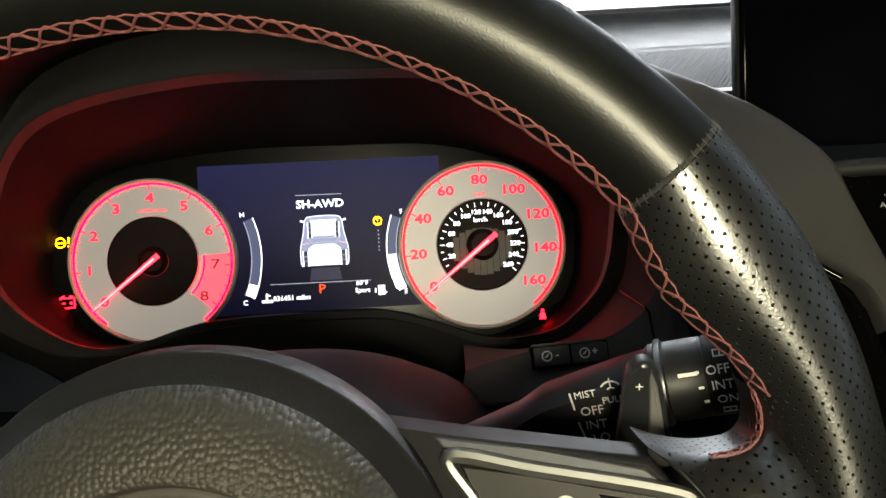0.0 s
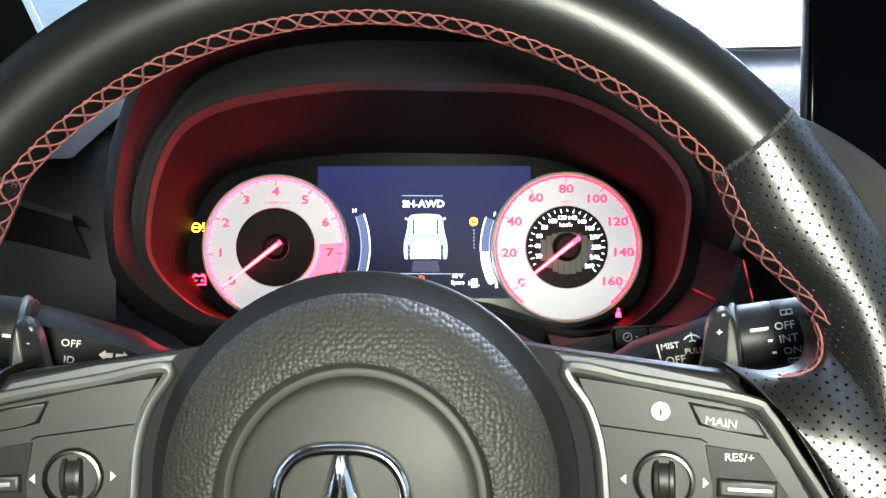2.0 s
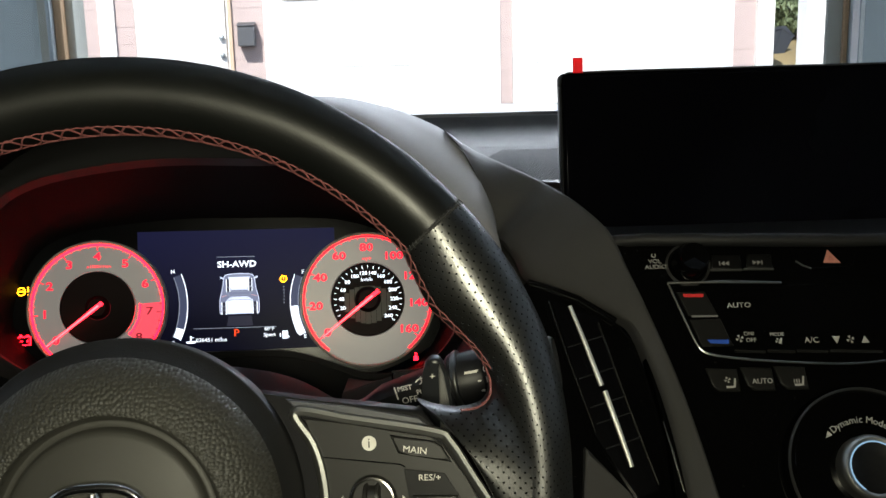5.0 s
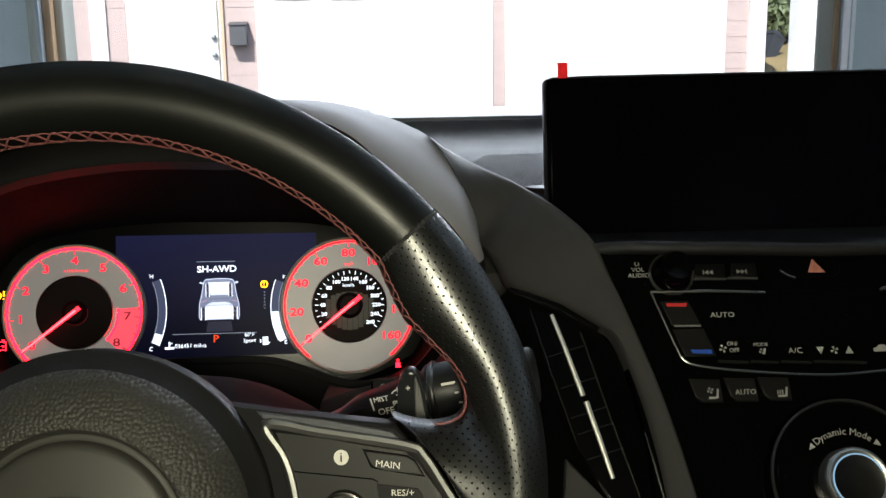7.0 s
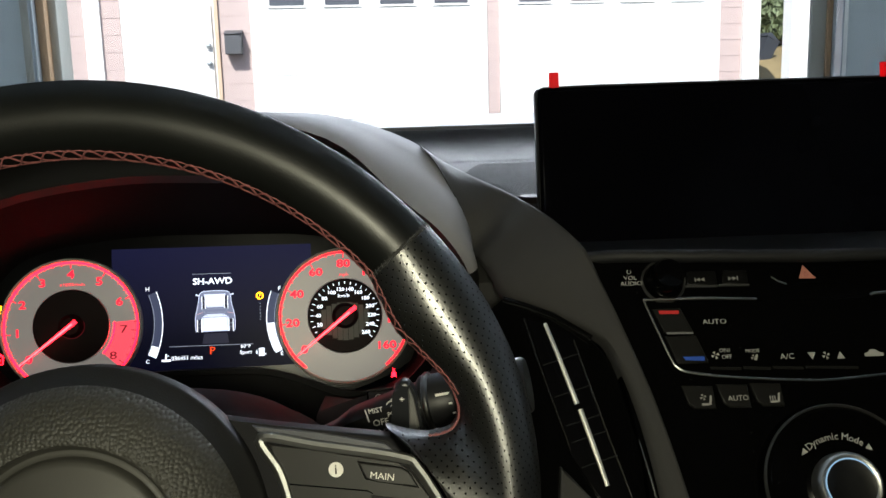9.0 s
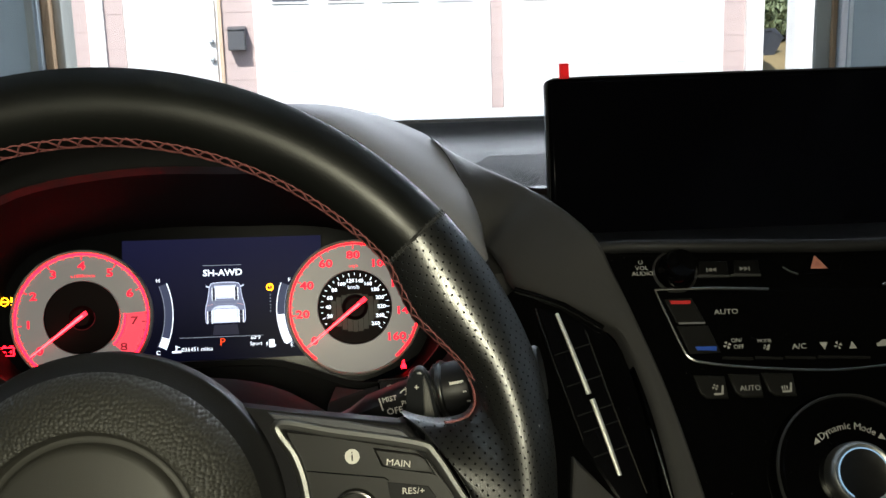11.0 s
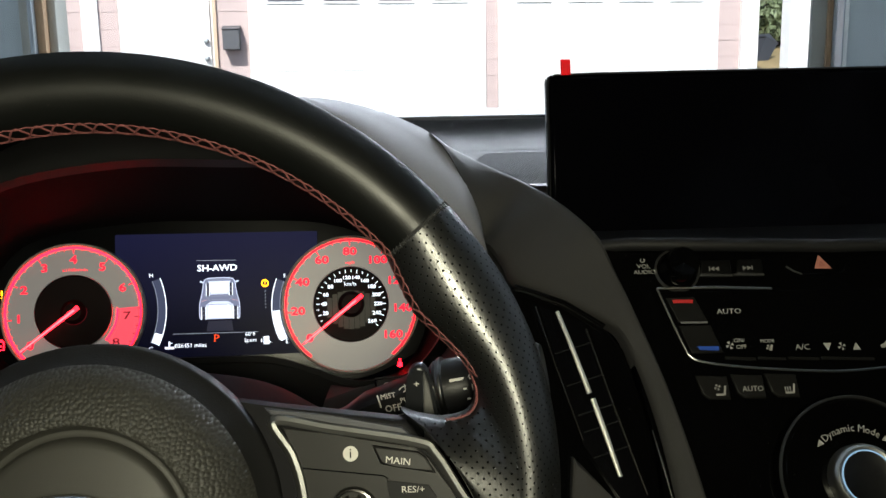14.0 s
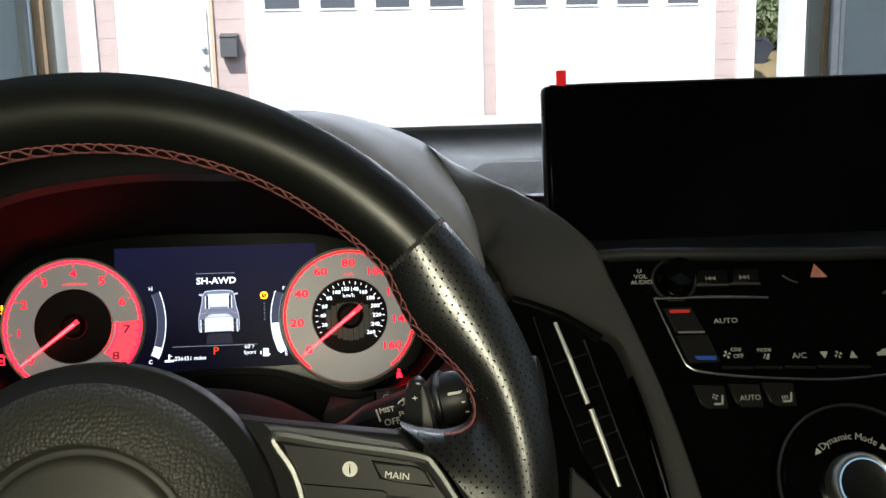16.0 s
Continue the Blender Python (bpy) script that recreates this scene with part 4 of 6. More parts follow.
part("hub", revolve([(0.0, 0.0058), (0.006, 0.0055), (0.0085, 0.003), (0.0088, 0.0008)], 40, cx=LC[0], cy=LC[1]), M_DIALDARK, tach, "dark hub")
part("hub_glow", arc(LC[0], LC[1], 0.0085, 0.0090, 200, 380, 0.0008, 0.0012, 30), M_DARKNUM, tach)
needle(tach, LC, 0.0445, 0.0055)

speedo = gauge("speedometer", RC, 0.0490, 0.0270, ["0", "20", "40", "60", "80", "100", "120", "140", "160"], 32, 4, "silver speedometer dial lit red", M_REDRING_SOFT)
text("unit", "mph", 0.0034, M_RED, speedo, RC[0], RC[1] + 0.0310, 0.0009, wide=1.2)
for k in range(0, 27):
    v = 10 * k
    a = 90 - (v - 128.7) * 0.994
    part("tick", bar(*polar(RC, 0.0240 if k % 2 else 0.0232, a), *polar(RC, 0.0258, a), 0.0005, 0.0005, 0.0009, 0.0012), M_WHITE, speedo)
    if k % 2 == 0 and k > 0:
        text("numeral", str(v), 0.0038, M_WHITE, speedo, *polar(RC, 0.0200, a), 0.0010, wide=1.12, bold=0.00010)
text("unit", "km/h", 0.0040, M_WHITE, speedo, RC[0] - 0.0005, RC[1] + 0.0150, 0.0010, wide=1.1)
for k in range(9):
    x = -0.0178 + k * 0.004
    h = math.sqrt(0.0185 ** 2 - (x + 0.0018) ** 2)
    box(RC[0] + x, RC[1] - h, 0.0004, RC[0] + x + 0.0037, RC[1] + 0.55 * h, 0.00095, bm=(bm := bmesh.new()))
    part("centre_flute", bm, M_FLUTE, speedo)
part("hub", revolve([(0.0, 0.0058), (0.007, 0.0055), (0.0095, 0.003), (0.0098, 0.0008)], 40, cx=RC[0], cy=RC[1]), M_DIALDARK, speedo, "dark hub")
needle(speedo, RC, 0.0448, 0.0100)

display = part("display", prism([(-0.0755, 0.0602), (-0.0755, -0.0300), (0.0692, -0.0300), (0.0692, 0.0600)], -0.006, -0.0032), M_LCD, cluster, "blue-black colour display")
DZ = -0.0030
text("mode_title", "SH-AWD", 0.0066, M_LCDWHITE, display, -0.0038, 0.0342, DZ, wide=1.1, thick=0.0001, bold=0.00012)
part("title_line", bar(-0.0185, 0.0400, 0.0095, 0.0398, 0.0004, 0.0004, DZ, DZ + 0.0001), M_LCDLINE, display)
part("base_line", bar(-0.036, -0.0128, 0.0245, -0.0133, 0.0004, 0.0004, DZ, DZ + 0.0001), M_LCDLINE, display)
half = smooth_line([(0.0168, -0.0030), (0.0178, -0.0010), (0.0180, 0.0040), (0.0176, 0.0090), (0.0160, 0.0140), (0.0148, 0.0190), (0.0142, 0.0230), (0.0122, 0.0262), (0.0060, 0.0270), (0.0, 0.0271)], 4)
CX = -0.0025
shell = [(CX + p[0], p[1]) for p in half] + [(CX - p[0], p[1]) for p in half[-2::-1]]
picture = part("car_picture", prism(shell, DZ, DZ + 0.0001), M_LCDHAZE, display, "glowing outline of a car seen from behind", pose(CX, 0, 0) @ Matrix.Diagonal((0.80, 1, 1, 1)) @ pose(-CX, 0, 0))
part("car_outline", sweep([(x, y, DZ + 0.0003) for x, y in shell], [0.00030] * len(shell)), M_LCDPALE, picture)
for y0, w0, y1, w1, mt in ((-0.0028, 0.0150, 0.0075, 0.0120, M_LCDPALE), (-0.0016, 0.0105, 0.0068, 0.0092, M_LCDWHITE), (0.0078, 0.0118, 0.0100, 0.0075, M_LCDPALE), (0.0150, 0.0078, 0.0248, 0.0100, M_LCDPALE), (0.0165, 0.0070, 0.0238, 0.0082, M_LCDWHITE)):
    part("car_glow", prism([(CX - w0, y0), (CX + w0, y0), (CX + w1, y1), (CX - w1, y1)], DZ + 0.0002, DZ + (0.0004 if mt is M_LCDWHITE else 0.0003), 0.00008), mt, picture)
for y, w in ((0.0258, 0.0105), (0.0138, 0.0125), (0.0112, 0.0070), (0.0020, 0.0060)):
    part("car_line", bar(CX - w, y, CX + w, y, 0.0004, 0.0004, DZ + 0.0005, DZ + 0.0006), M_LCDLINE, picture)
for sd in (-1, 1):
    part("pillar_line", bar(CX + sd * 0.0118, 0.0138, CX + sd * 0.0070, 0.0090, 0.0005, 0.0005, DZ + 0.0005, DZ + 0.0006), M_LCDLINE, picture)
    part("side_line", bar(CX + sd * 0.0168, 0.0100, CX + sd * 0.0110, 0.0112, 0.0005, 0.0005, DZ + 0.0005, DZ + 0.0006), M_WARMLINE, picture)
    part("mirror", bar(CX + sd * 0.0142, 0.0238, CX + sd * 0.0172, 0.0246, 0.0010, 0.0014, DZ, DZ + 0.0002), M_LCDPALE, picture)
    for x0, y0, hw, hh in ((0.0142, 0.0015, 0.0019, 0.0046), (0.0102, 0.0186, 0.0015, 0.0046)):
        x = CX + sd * x0
        tyre = part("tyre", box(x - hw, y0 - hh, DZ + 0.0004, x + hw, y0 + hh, DZ + 0.0006, 0.0001), M_LCDDARK, picture, "dark tyre with a pale edge")
        for ex in (-1, 1):
            part("tyre_edge", bar(x + ex * hw, y0 - hh, x + ex * hw, y0 + hh, 0.0006, 0.0006, DZ + 0.0005, DZ + 0.0007), M_LCDWHITE, tyre)
        for ey in (-0.3, 0.3):
            part("tyre_tread", bar(x - hw, y0 + ey * hh, x + hw, y0 + ey * hh, 0.0005, 0.0005, DZ + 0.0006, DZ + 0.0007), M_LCDLINE, tyre)
part("shadow_shape", prism([(CX - 0.0120, -0.0118), (CX + 0.0120, -0.0118), (CX + 0.0105, -0.0042), (CX - 0.0105, -0.0042)], DZ, DZ + 0.0001), M_LCDDARK, picture)
text("gear_letter", "P", 0.0078, M_ORANGE, display, -0.0052, -0.0172, DZ, wide=1.1, thick=0.0001)
text("odometer", "036451 miles", 0.0042, M_LCDWHITE, display, -0.0235, -0.0215, DZ, thick=0.0001)
text("temperature", "60\u00b0F", 0.0040, M_LCDWHITE, display, 0.0190, -0.0148, DZ)
text("drive_mode", "Sport", 0.0040, M_LCDWHITE, display, 0.0190, -0.0192, DZ)
for s, c, r0, lab, fill, y0 in ((1, LC, 0.0570, ("H", "C"), (-24, -17), 0), (-1, RC, 0.0520, ("F", "E"), (-26, -3), 0)):
    def mir(a):
        return a if s > 0 else 180 - a
    a0, a1 = mir(-24.5), mir(21)
    part("level_bar", arc(c[0], c[1], r0 + 0.0006, r0 + 0.0056, a0, a1, DZ + 0.0001, DZ + 0.0002, 24), M_LCDGREY, display, "grey curved level bar")
    part("level_fill", arc(c[0], c[1], r0 + 0.0006, r0 + 0.0056, mir(fill[0]), mir(fill[1]), DZ + 0.0003, DZ + 0.0004, 12), M_LCDWHITE, display, "white level")
    part("level_edge", arc(c[0], c[1], r0 + 0.0058, r0 + 0.0064, a0, a1, DZ + 0.0003, DZ + 0.0004, 24), M_LCDWHITE, display)
    part("level_edge", arc(c[0], c[1], r0, r0 + 0.0005, a0, a1, DZ + 0.0003, DZ + 0.0004, 24), M_LCDLINE, display)
    text("level_letter", lab[0], 0.0042, M_LCDWHITE, display, *polar(c, r0 + 0.0012, mir(25)), DZ + 0.0003)
    text("level_letter", lab[1], 0.0042, M_LCDWHITE, display, *polar(c, r0 + 0.0022, mir(-28.5)), DZ + 0.0003)
bm = prism([(-0.0415, -0.0235), (-0.0415, -0.0220), (-0.0350, -0.0220), (-0.0350, -0.0235)], DZ, DZ + 0.0002)
box(-0.0389, -0.0222, DZ, -0.0379, -0.0180, DZ + 0.0002, bm=bm)
box(-0.0379, -0.0196, DZ, -0.0362, -0.0191, DZ + 0.0002, bm=bm)
part("coolant_sign", bm, M_LCDWHITE, display)
bm = box(0.0285, -0.0225, DZ, 0.0325, -0.0168, DZ + 0.0002)
box(0.0325, -0.0215, DZ, 0.0338, -0.0208, DZ + 0.0002, bm=bm)
box(0.0266, -0.0210, DZ, 0.0274, -0.0185, DZ + 0.0002, bm=bm)
part("fuel_sign", bm, M_LCDWHITE, display)
warn = part("tyre_warning", arc(0.0303, 0.0222, 0.0019, 0.0027, 0, 359.9, DZ, DZ + 0.0003, 30), M_AMBER, display, "round amber warning")
bm = box(0.03005, 0.0219, DZ + 0.0003, 0.03055, 0.0238, DZ + 0.0005)
box(0.03005, 0.0206, DZ + 0.0003, 0.03055, 0.0211, DZ + 0.0005, bm=bm)
part("warning_mark", bm, M_AMBER, warn)
bm = bmesh.new()
for k in range(6):
    box(0.0300, 0.0160 - k * 0.0024, DZ, 0.0308, 0.0168 - k * 0.0024, DZ + 0.0001, bm=bm)
part("dotted_scale", bm, M_LCDLINE, display)

# warning lamps on the black panel
bm = arc(-0.1575, 0.0190, 0.0024, 0.0032, 0, 359.9, -0.0035, -0.0030, 30)
box(-0.1597, 0.0185, -0.0035, -0.1553, 0.0195, -0.0030, bm=bm)
box(-0.1532, 0.0185, -0.0035, -0.1522, 0.0222, -0.0030, bm=bm)
box(-0.1532, 0.0162, -0.0035, -0.1522, 0.0172, -0.0030, bm=bm)
part("steering_warning", bm, M_AMBER, cluster, "amber steering warning lamp")
bm = bmesh.new()
for x0, y0, x1, y1 in ((-0.1600, -0.0200, -0.1510, -0.0193), (-0.1600, -0.0142, -0.1510, -0.0135), (-0.1600, -0.0200, -0.1593, -0.0135), (-0.1517, -0.0200, -0.1510, -0.0135), (-0.1588, -0.0134, -0.1570, -0.0124), (-0.1540, -0.0134, -0.1522, -0.0124), (-0.1585, -0.0172, -0.1568, -0.0166), (-0.1542, -0.0172, -0.1525, -0.0166), (-0.1536, -0.0178, -0.1530, -0.0160)):
    box(x0, y0, -0.0035, x1, y1, -0.0030, bm=bm)
part("battery_warning", bm, M_WARN, cluster, "red battery warning lamp")
bm = prism([(0.1228, -0.0458), (0.1282, -0.0458), (0.1276, -0.0410), (0.1262, -0.0395), (0.1248, -0.0395), (0.1234, -0.0410)], 0.0082, 0.0086)
revolve([(0.0, 0.0086), (0.0012, 0.0086), (0.0012, 0.0082)], 16, cx=0.1255, cy=-0.0378, bm=bm)
part("belt_warning", bm, M_WARN, cluster, "red seat belt warning lamp", pose(0.0028, 0.0012, -0.0116) @ Matrix.Translation((0.1255, -0.0418, 0)) @ Matrix.Diagonal((0.72, 0.68, 1, 1)) @ Matrix.Translation((-0.1255, 0.0418, 0)))

# trip and brightness switch under the cluster
trip = thing("dimmer_switch", CLM @ pose(0.1190, -0.0492, 0.1200, -14, 0, 1.5), "grey two-key dimmer switch on the panel below the gauges", "switch")
part("bezel", box(-0.0187, -0.0058, -0.010, 0.0187, 0.0058, 0.0004, 0.0010), M_FACE, trip)
part("ledge", box(-0.0187, 0.0050, -0.002, 0.0187, 0.0062, 0.0022, 0.0005), M_KEYGREY, trip, "lit upper ledge")
for s in (-1, 1):
    k = part("key", box(-0.0178 if s < 0 else 0.0004, -0.0048, -0.001, -0.0004 if s < 0 else 0.0178, 0.0048, 0.0018, 0.0008), M_KEYGREY, trip)
    dx = -0.0117 if s < 0 else 0.0066
    bm = arc(dx, 0, 0.0020, 0.0026, 0, 359.9, 0.0018, 0.0020, 24)
    bar(dx - 0.0008, -0.0006, dx + 0.0010, 0.0010, 0.0007, 0.0005, 0.0018, 0.0020, bm=bm)
    part("dial_sign", bm, M_PRINT, k)
    text("key_sign", "-" if s < 0 else "+", 0.0052, M_PRINT, k, dx + 0.0050, 0.0004, 0.0019, bold=0.0001)

# ---------------------------------------------------------------- steering column and stalks
column = thing("steering_column", WHM, "satin black steering column shroud behind the wheel", "column")
part("shroud", loft([oval(0.0, hw, top, -0.07, z, 2.3, 48, -0.01) for z, hw, top in ((-0.045, 0.066, 0.034), (-0.055, 0.076, 0.044), (-0.075, 0.081, 0.050), (-0.12, 0.085, 0.052), (-0.17, 0.088, 0.047), (-0.22, 0.090, 0.036), (-0.27, 0.090, 0.02))], True, True), M_SPOKE, column)


def paddle(side, sign):
    t = thing("paddle_shifter", pose(-0.003 + side * 0.1308, 0.291, 1.0830, 95, 0, -2 - side * 6), "glossy dark grey paddle shifter with a plus or minus mark", "paddle shifter", "paddle shifters")
    pts = smooth_line([(-0.0080, -0.024, 0), (0.0085, -0.026, 0), (0.0062, -0.010, 0), (0.0038, 0.0035, 0), (0.0008, 0.0098, 0), (-0.0032, 0.0102, 0), (-0.0064, 0.0060, 0), (-0.0076, -0.006, 0)], 5, True)
    blade = part("blade", prism([(side * p.x, p.y) for p in pts][:: side], -0.004, 0.0015, 0.0018, 3), M_PIANOGREY, t)
    part("facet", prism([(side * x, y) for x, y in ((0.0004, -0.0250), (0.0068, -0.0255), (0.0044, -0.0080), (0.0028, 0.0025), (0.0008, 0.0082), (0.0002, 0.0060))][:: side], 0.0012, 0.0026, 0.0008), M_FACET, blade, "polished slanting facet")
    part("arm", box(-0.006, -0.045, -0.012, 0.006, -0.015, -0.003, 0.001), M_SATIN, t)
    text("mark", sign, 0.0046, M_PRINT, t, side * -0.0026, 0.0022, 0.0016)


M_FACET = material("polished_grey_plastic", (0.40, 0.395, 0.38), 0.42, metal=0.9, mottling=0.08)
M_PIANOGREY = material("glossy_dark_grey_paddle", (0.012, 0.013, 0.015), 0.30, mottling=0.08)
paddle(1, "+")
paddle(-1, "-")


def stalk(side):
    """A column stalk whose barrel runs outwards and a little towards the driver."""
    base = pose(-0.003 + side * 0.1375, 0.326, 1.0650 if side > 0 else 1.0725, 0, -side * 12, -side * 15)
    name, lab = ("wiper_stalk", "black wiper stalk with white printed marks") if side > 0 else ("light_stalk", "black light stalk with white printed marks")
    t = thing(name, base, lab, "stalk", "column stalks")
    turn = pose(0, 0, 0, 0, side * 90, 0)
    part("stem", loft([[(side * x, h * cy, z0 + v * cz) for cy, cz in ((-1, -0.8), (-1, 0.8), (-0.6, 1), (0.6, 1), (1, 0.8), (1, -0.8), (0.6, -1), (-0.6, -1))] for x, h, v, z0 in ((-0.078, 0.010, 0.008, -0.0155), (-0.043, 0.011, 0.011, -0.0090), (-0.033, 0.012, 0.0135, -0.0065), (-0.004, 0.012, 0.0135, -0.0008), (0.008, 0.011, 0.0125, 0.0020))], True, True, True), M_SATIN, t, sharp=60)
    barrel = part("barrel", revolve([(0.0, 0.005), (0.0120, 0.005), (0.0134, 0.0065), (0.0134, 0.0230), (0.0130, 0.0236), (0.0134, 0.0242), (0.0134, 0.0560), (0.0124, 0.0575), (0.0, 0.0575)], 48), M_SATIN, t, "turning barrel", pose(0, -0.006, 0.006) @ turn)
    part("collar", revolve([(0.0132, 0.0080), (0.0143, 0.0084), (0.0147, 0.0094), (0.0146, 0.0104), (0.0134, 0.0112)], 48), M_SATINLINE, t, "thin polished collar", pose(0, -0.006, 0.006) @ turn)
    r = 0.0135
    if side > 0:
        rows = (("bar", 0.0180, 29), ("OFF", 0.0275, 30), ("INT", 0.0282, 9), ("ON", 0.0290, -12))
    else:
        rows = (("bar", 0.0120, 8), ("OFF", 0.0265, 30), ("AUTO", 0.0275, 4), ("OFF", 0.0265, -22))
    for w, x, a in rows:
        p = (side * x, -0.006 - r * math.cos(radians(a)), 0.006 + r * math.sin(radians(a)))
        m = pose(*p, 90 - a, 0, 0)
        if w == "bar":
            part("pointer", box(-0.0030, -0.0006, -0.0002, 0.0030, 0.0006, 0.0002), M_PRINT, t, m=m)
        else:
            text("printed_word", w, 0.0043, M_PRINT, t, 0, 0, 0.0001, m=m)
            part("pointer", box(-0.0012, -0.0004, -0.0001, 0.0004, 0.0004, 0.0002), M_PRINT, t, m=m @ pose(-side * 0.0062 if side > 0 else 0.0085, 0, 0))
    # outline signs of a rear window above and below
    for a in (54, -33) if side > 0 else ():
        p = (side * 0.0290, -0.006 - r * math.cos(radians(a)), 0.006 + r * math.sin(radians(a)))
        bm = bmesh.new()
        for x0, y0, x1, y1 in ((-0.0022, -0.0014, 0.0022, -0.0010), (-0.0022, 0.0010, 0.0022, 0.0014), (-0.0022, -0.0014, -0.0018, 0.0014), (0.0018, -0.0014, 0.0022, 0.0014), (-0.0002, -0.0014, 0.0002, 0.0014)):
            box(x0, y0, -0.0001, x1, y1, 0.0002, bm=bm)
        part("window_sign", bm, M_PRINT, t, m=pose(*p, 90 - a, 0, 0))
    if side > 0:
        m = pose(-0.0165, -0.0122, 0.0015, 90, 0, 0)
        text("printed_word", "MIST", 0.0036, M_PRINT, t, 0.0, 0.0072, 0.0003, m=m)
        text("printed_word", "OFF", 0.0046, M_PRINT, t, 0.0012, 0.0010, 0.0003, m=m)
        text("printed_word", "INT", 0.0046, M_PRINT, t, 0.0016, -0.0042, 0.0003, m=m)
        text("printed_word", "LO", 0.0046, M_PRINT, t, 0.0024, -0.0092, 0.0003, m=m)
        text("printed_word", "PULL", 0.0034, M_PRINT, t, 0.0090, 0.0040, 0.0003, m=m)
        part("scale_line", bar(-0.0050, 0.0085, -0.0045, 0.0022, 0.0006, 0.0006, 0.0001, 0.0004), M_PRINT, t, m=m)
        part("scale_line", bar(-0.0042, -0.0025, -0.0030, -0.0095, 0.0006, 0.0006, 0.0001, 0.0004), M_PRINT, t, m=m)
        bm = arc(0.0090, 0.0070, 0.0034, 0.0039, 35, 145, 0.0001, 0.0004, 12)
        arc(0.0090, 0.0070, 0.0012, 0.0016, 35, 145, 0.0001, 0.0004, 12, bm=bm)
        bar(0.0090, 0.0085, 0.0090, 0.0118, 0.0004, 0.0004, 0.0001, 0.0004, bm=bm)
        part("wiper_sign", bm, M_PRINT, t, m=m)
    else:
        m = pose(0.0225, -0.0126, 0.0015, 90, 0, 0)
        text("printed_word", "OFF", 0.0044, M_PRINT, t, -0.013, 0.0035, 0.0003, m=m)
        text("printed_word", "ID", 0.0044, M_PRINT, t, -0.013, -0.0035, 0.0003, m=m)
        for s in (-1, 1):
            part("arrow_sign", prism([(s * 0.0006, -0.0010), (s * 0.0035, -0.0010), (s * 0.0035, -0.0022), (s * 0.0060, 0.0), (s * 0.0035, 0.0022), (s * 0.0035, 0.0010), (s * 0.0006, 0.0010)][::s], 0.0001, 0.0004), M_PRINT, t, m=m @ pose(0.004, 0, 0))


stalk(1)
stalk(-1)

# ---------------------------------------------------------------- steering wheel
wheel = thing("steering_wheel", WHM, "black leather steering wheel with red cross stitching and chrome spoke trim", "steering wheel")
PSI = (0, 44, 48.5, 51.5, 55, 58, 62.4, 67, 70, 76, 84, 95, 120, 180)
INN = (0.1530, 0.1530, 0.1528, 0.1502, 0.1480, 0.1472, 0.1503, 0.1545, 0.1558, 0.1560, 0.1545, 0.1500, 0.1520, 0.1530)
OUT_PSI, OUT_R = (0, 60, 68, 76, 88, 100, 180), (0.1835, 0.1838, 0.1832, 0.1816, 0.1785, 0.1790, 0.1835)


def rim_at(a, f, grow=0.0):
    """A point of the rim's skin: a degrees round the wheel, f radians round the tube (pi: innermost, half pi: towards the driver)."""
    psi = abs(((a - 90 + 180) % 360) - 180)
    inn = float(np.interp(psi, PSI, INN))
    out = float(np.interp(psi, OUT_PSI, OUT_R))
    half = (out - inn) / 2 + grow
    mid = (out + inn) / 2
    deep = 0.0170 + 0.0015 * float(np.interp(psi, (46, 56, 80, 95), (0, 1, 1, 0))) + grow
    r = mid + half * math.cos(f) - 0.0022 * max(0.0, math.sin(f)) ** 2 * float(np.interp(psi, (58, 66, 85, 100), (0, 1, 0.3, 0)))
    return Vector((r * math.cos(radians(a)), r * math.sin(radians(a)), deep * math.sin(f)))


def rim_piece(name, a0, a1, mat, label, grow=0.0):
    bm = bmesh.new()
    uv = bm.loops.layers.uv.new("UVMap")
    na, nf = max(8, int(abs(a1 - a0) * 1.2)), 28
    grid = [[bm.verts.new(rim_at(a0 + (a1 - a0) * i / na, 2 * math.pi * j / nf, grow)) for j in range(nf)] for i in range(na + 1)]
    for i in range(na):
        for j in range(nf):
            k = (j + 1) % nf
            fc = bm.faces.new((grid[i][j], grid[i + 1][j], grid[i + 1][k], grid[i][k]))
            for lp, (ii, jj) in zip(fc.loops, ((i, j), (i + 1, j), (i + 1, j + 1), (i, j + 1))):
                lp[uv].uv = (0.168 * radians(a0 + (a1 - a0) * ii / na), 0.0165 * 2 * math.pi * jj / nf)
    bm.faces.new(grid[0][::-1])
    bm.faces.new(grid[-1])
    return part(name, bm, mat, wheel, label, sharp=60)


SEAM = 41.2
rim_piece("rim_top", SEAM + 0.25, 180 - SEAM - 0.25, M_LEATHER, "smooth black leather rim")
rim_piece("grip", -38, SEAM - 0.25, M_PERF, "perforated black leather grip", 0.0003)
rim_piece("grip", 180 - SEAM + 0.25, 218, M_PERF, "perforated black leather grip", 0.0003)
rim_piece("rim_bottom", 218.3, 321.7, M_LEATHER, "smooth black leather rim")
for a in (SEAM, 180 - SEAM):
    pts = [rim_at(a, 2 * math.pi * k / 40, -0.0004) for k in range(40)]
    seam = part("seam", sweep(pts, 0.0007, True, 6), M_BLACK_THREAD, wheel, "sewn seam across the rim")
    bm = bmesh.new()
    for k in range(44):
        f = 2 * math.pi * (k + 0.5) / 44
        sweep([rim_at(a + 0.42, f, 0.0001), rim_at(a, f + 0.02, 0.0003), rim_at(a - 0.42, f, 0.0003)], 0.00022, n=5, bm=bm)
    part("seam_stitches", bm, M_BLACK_THREAD, seam)["kind"] = "stuff"


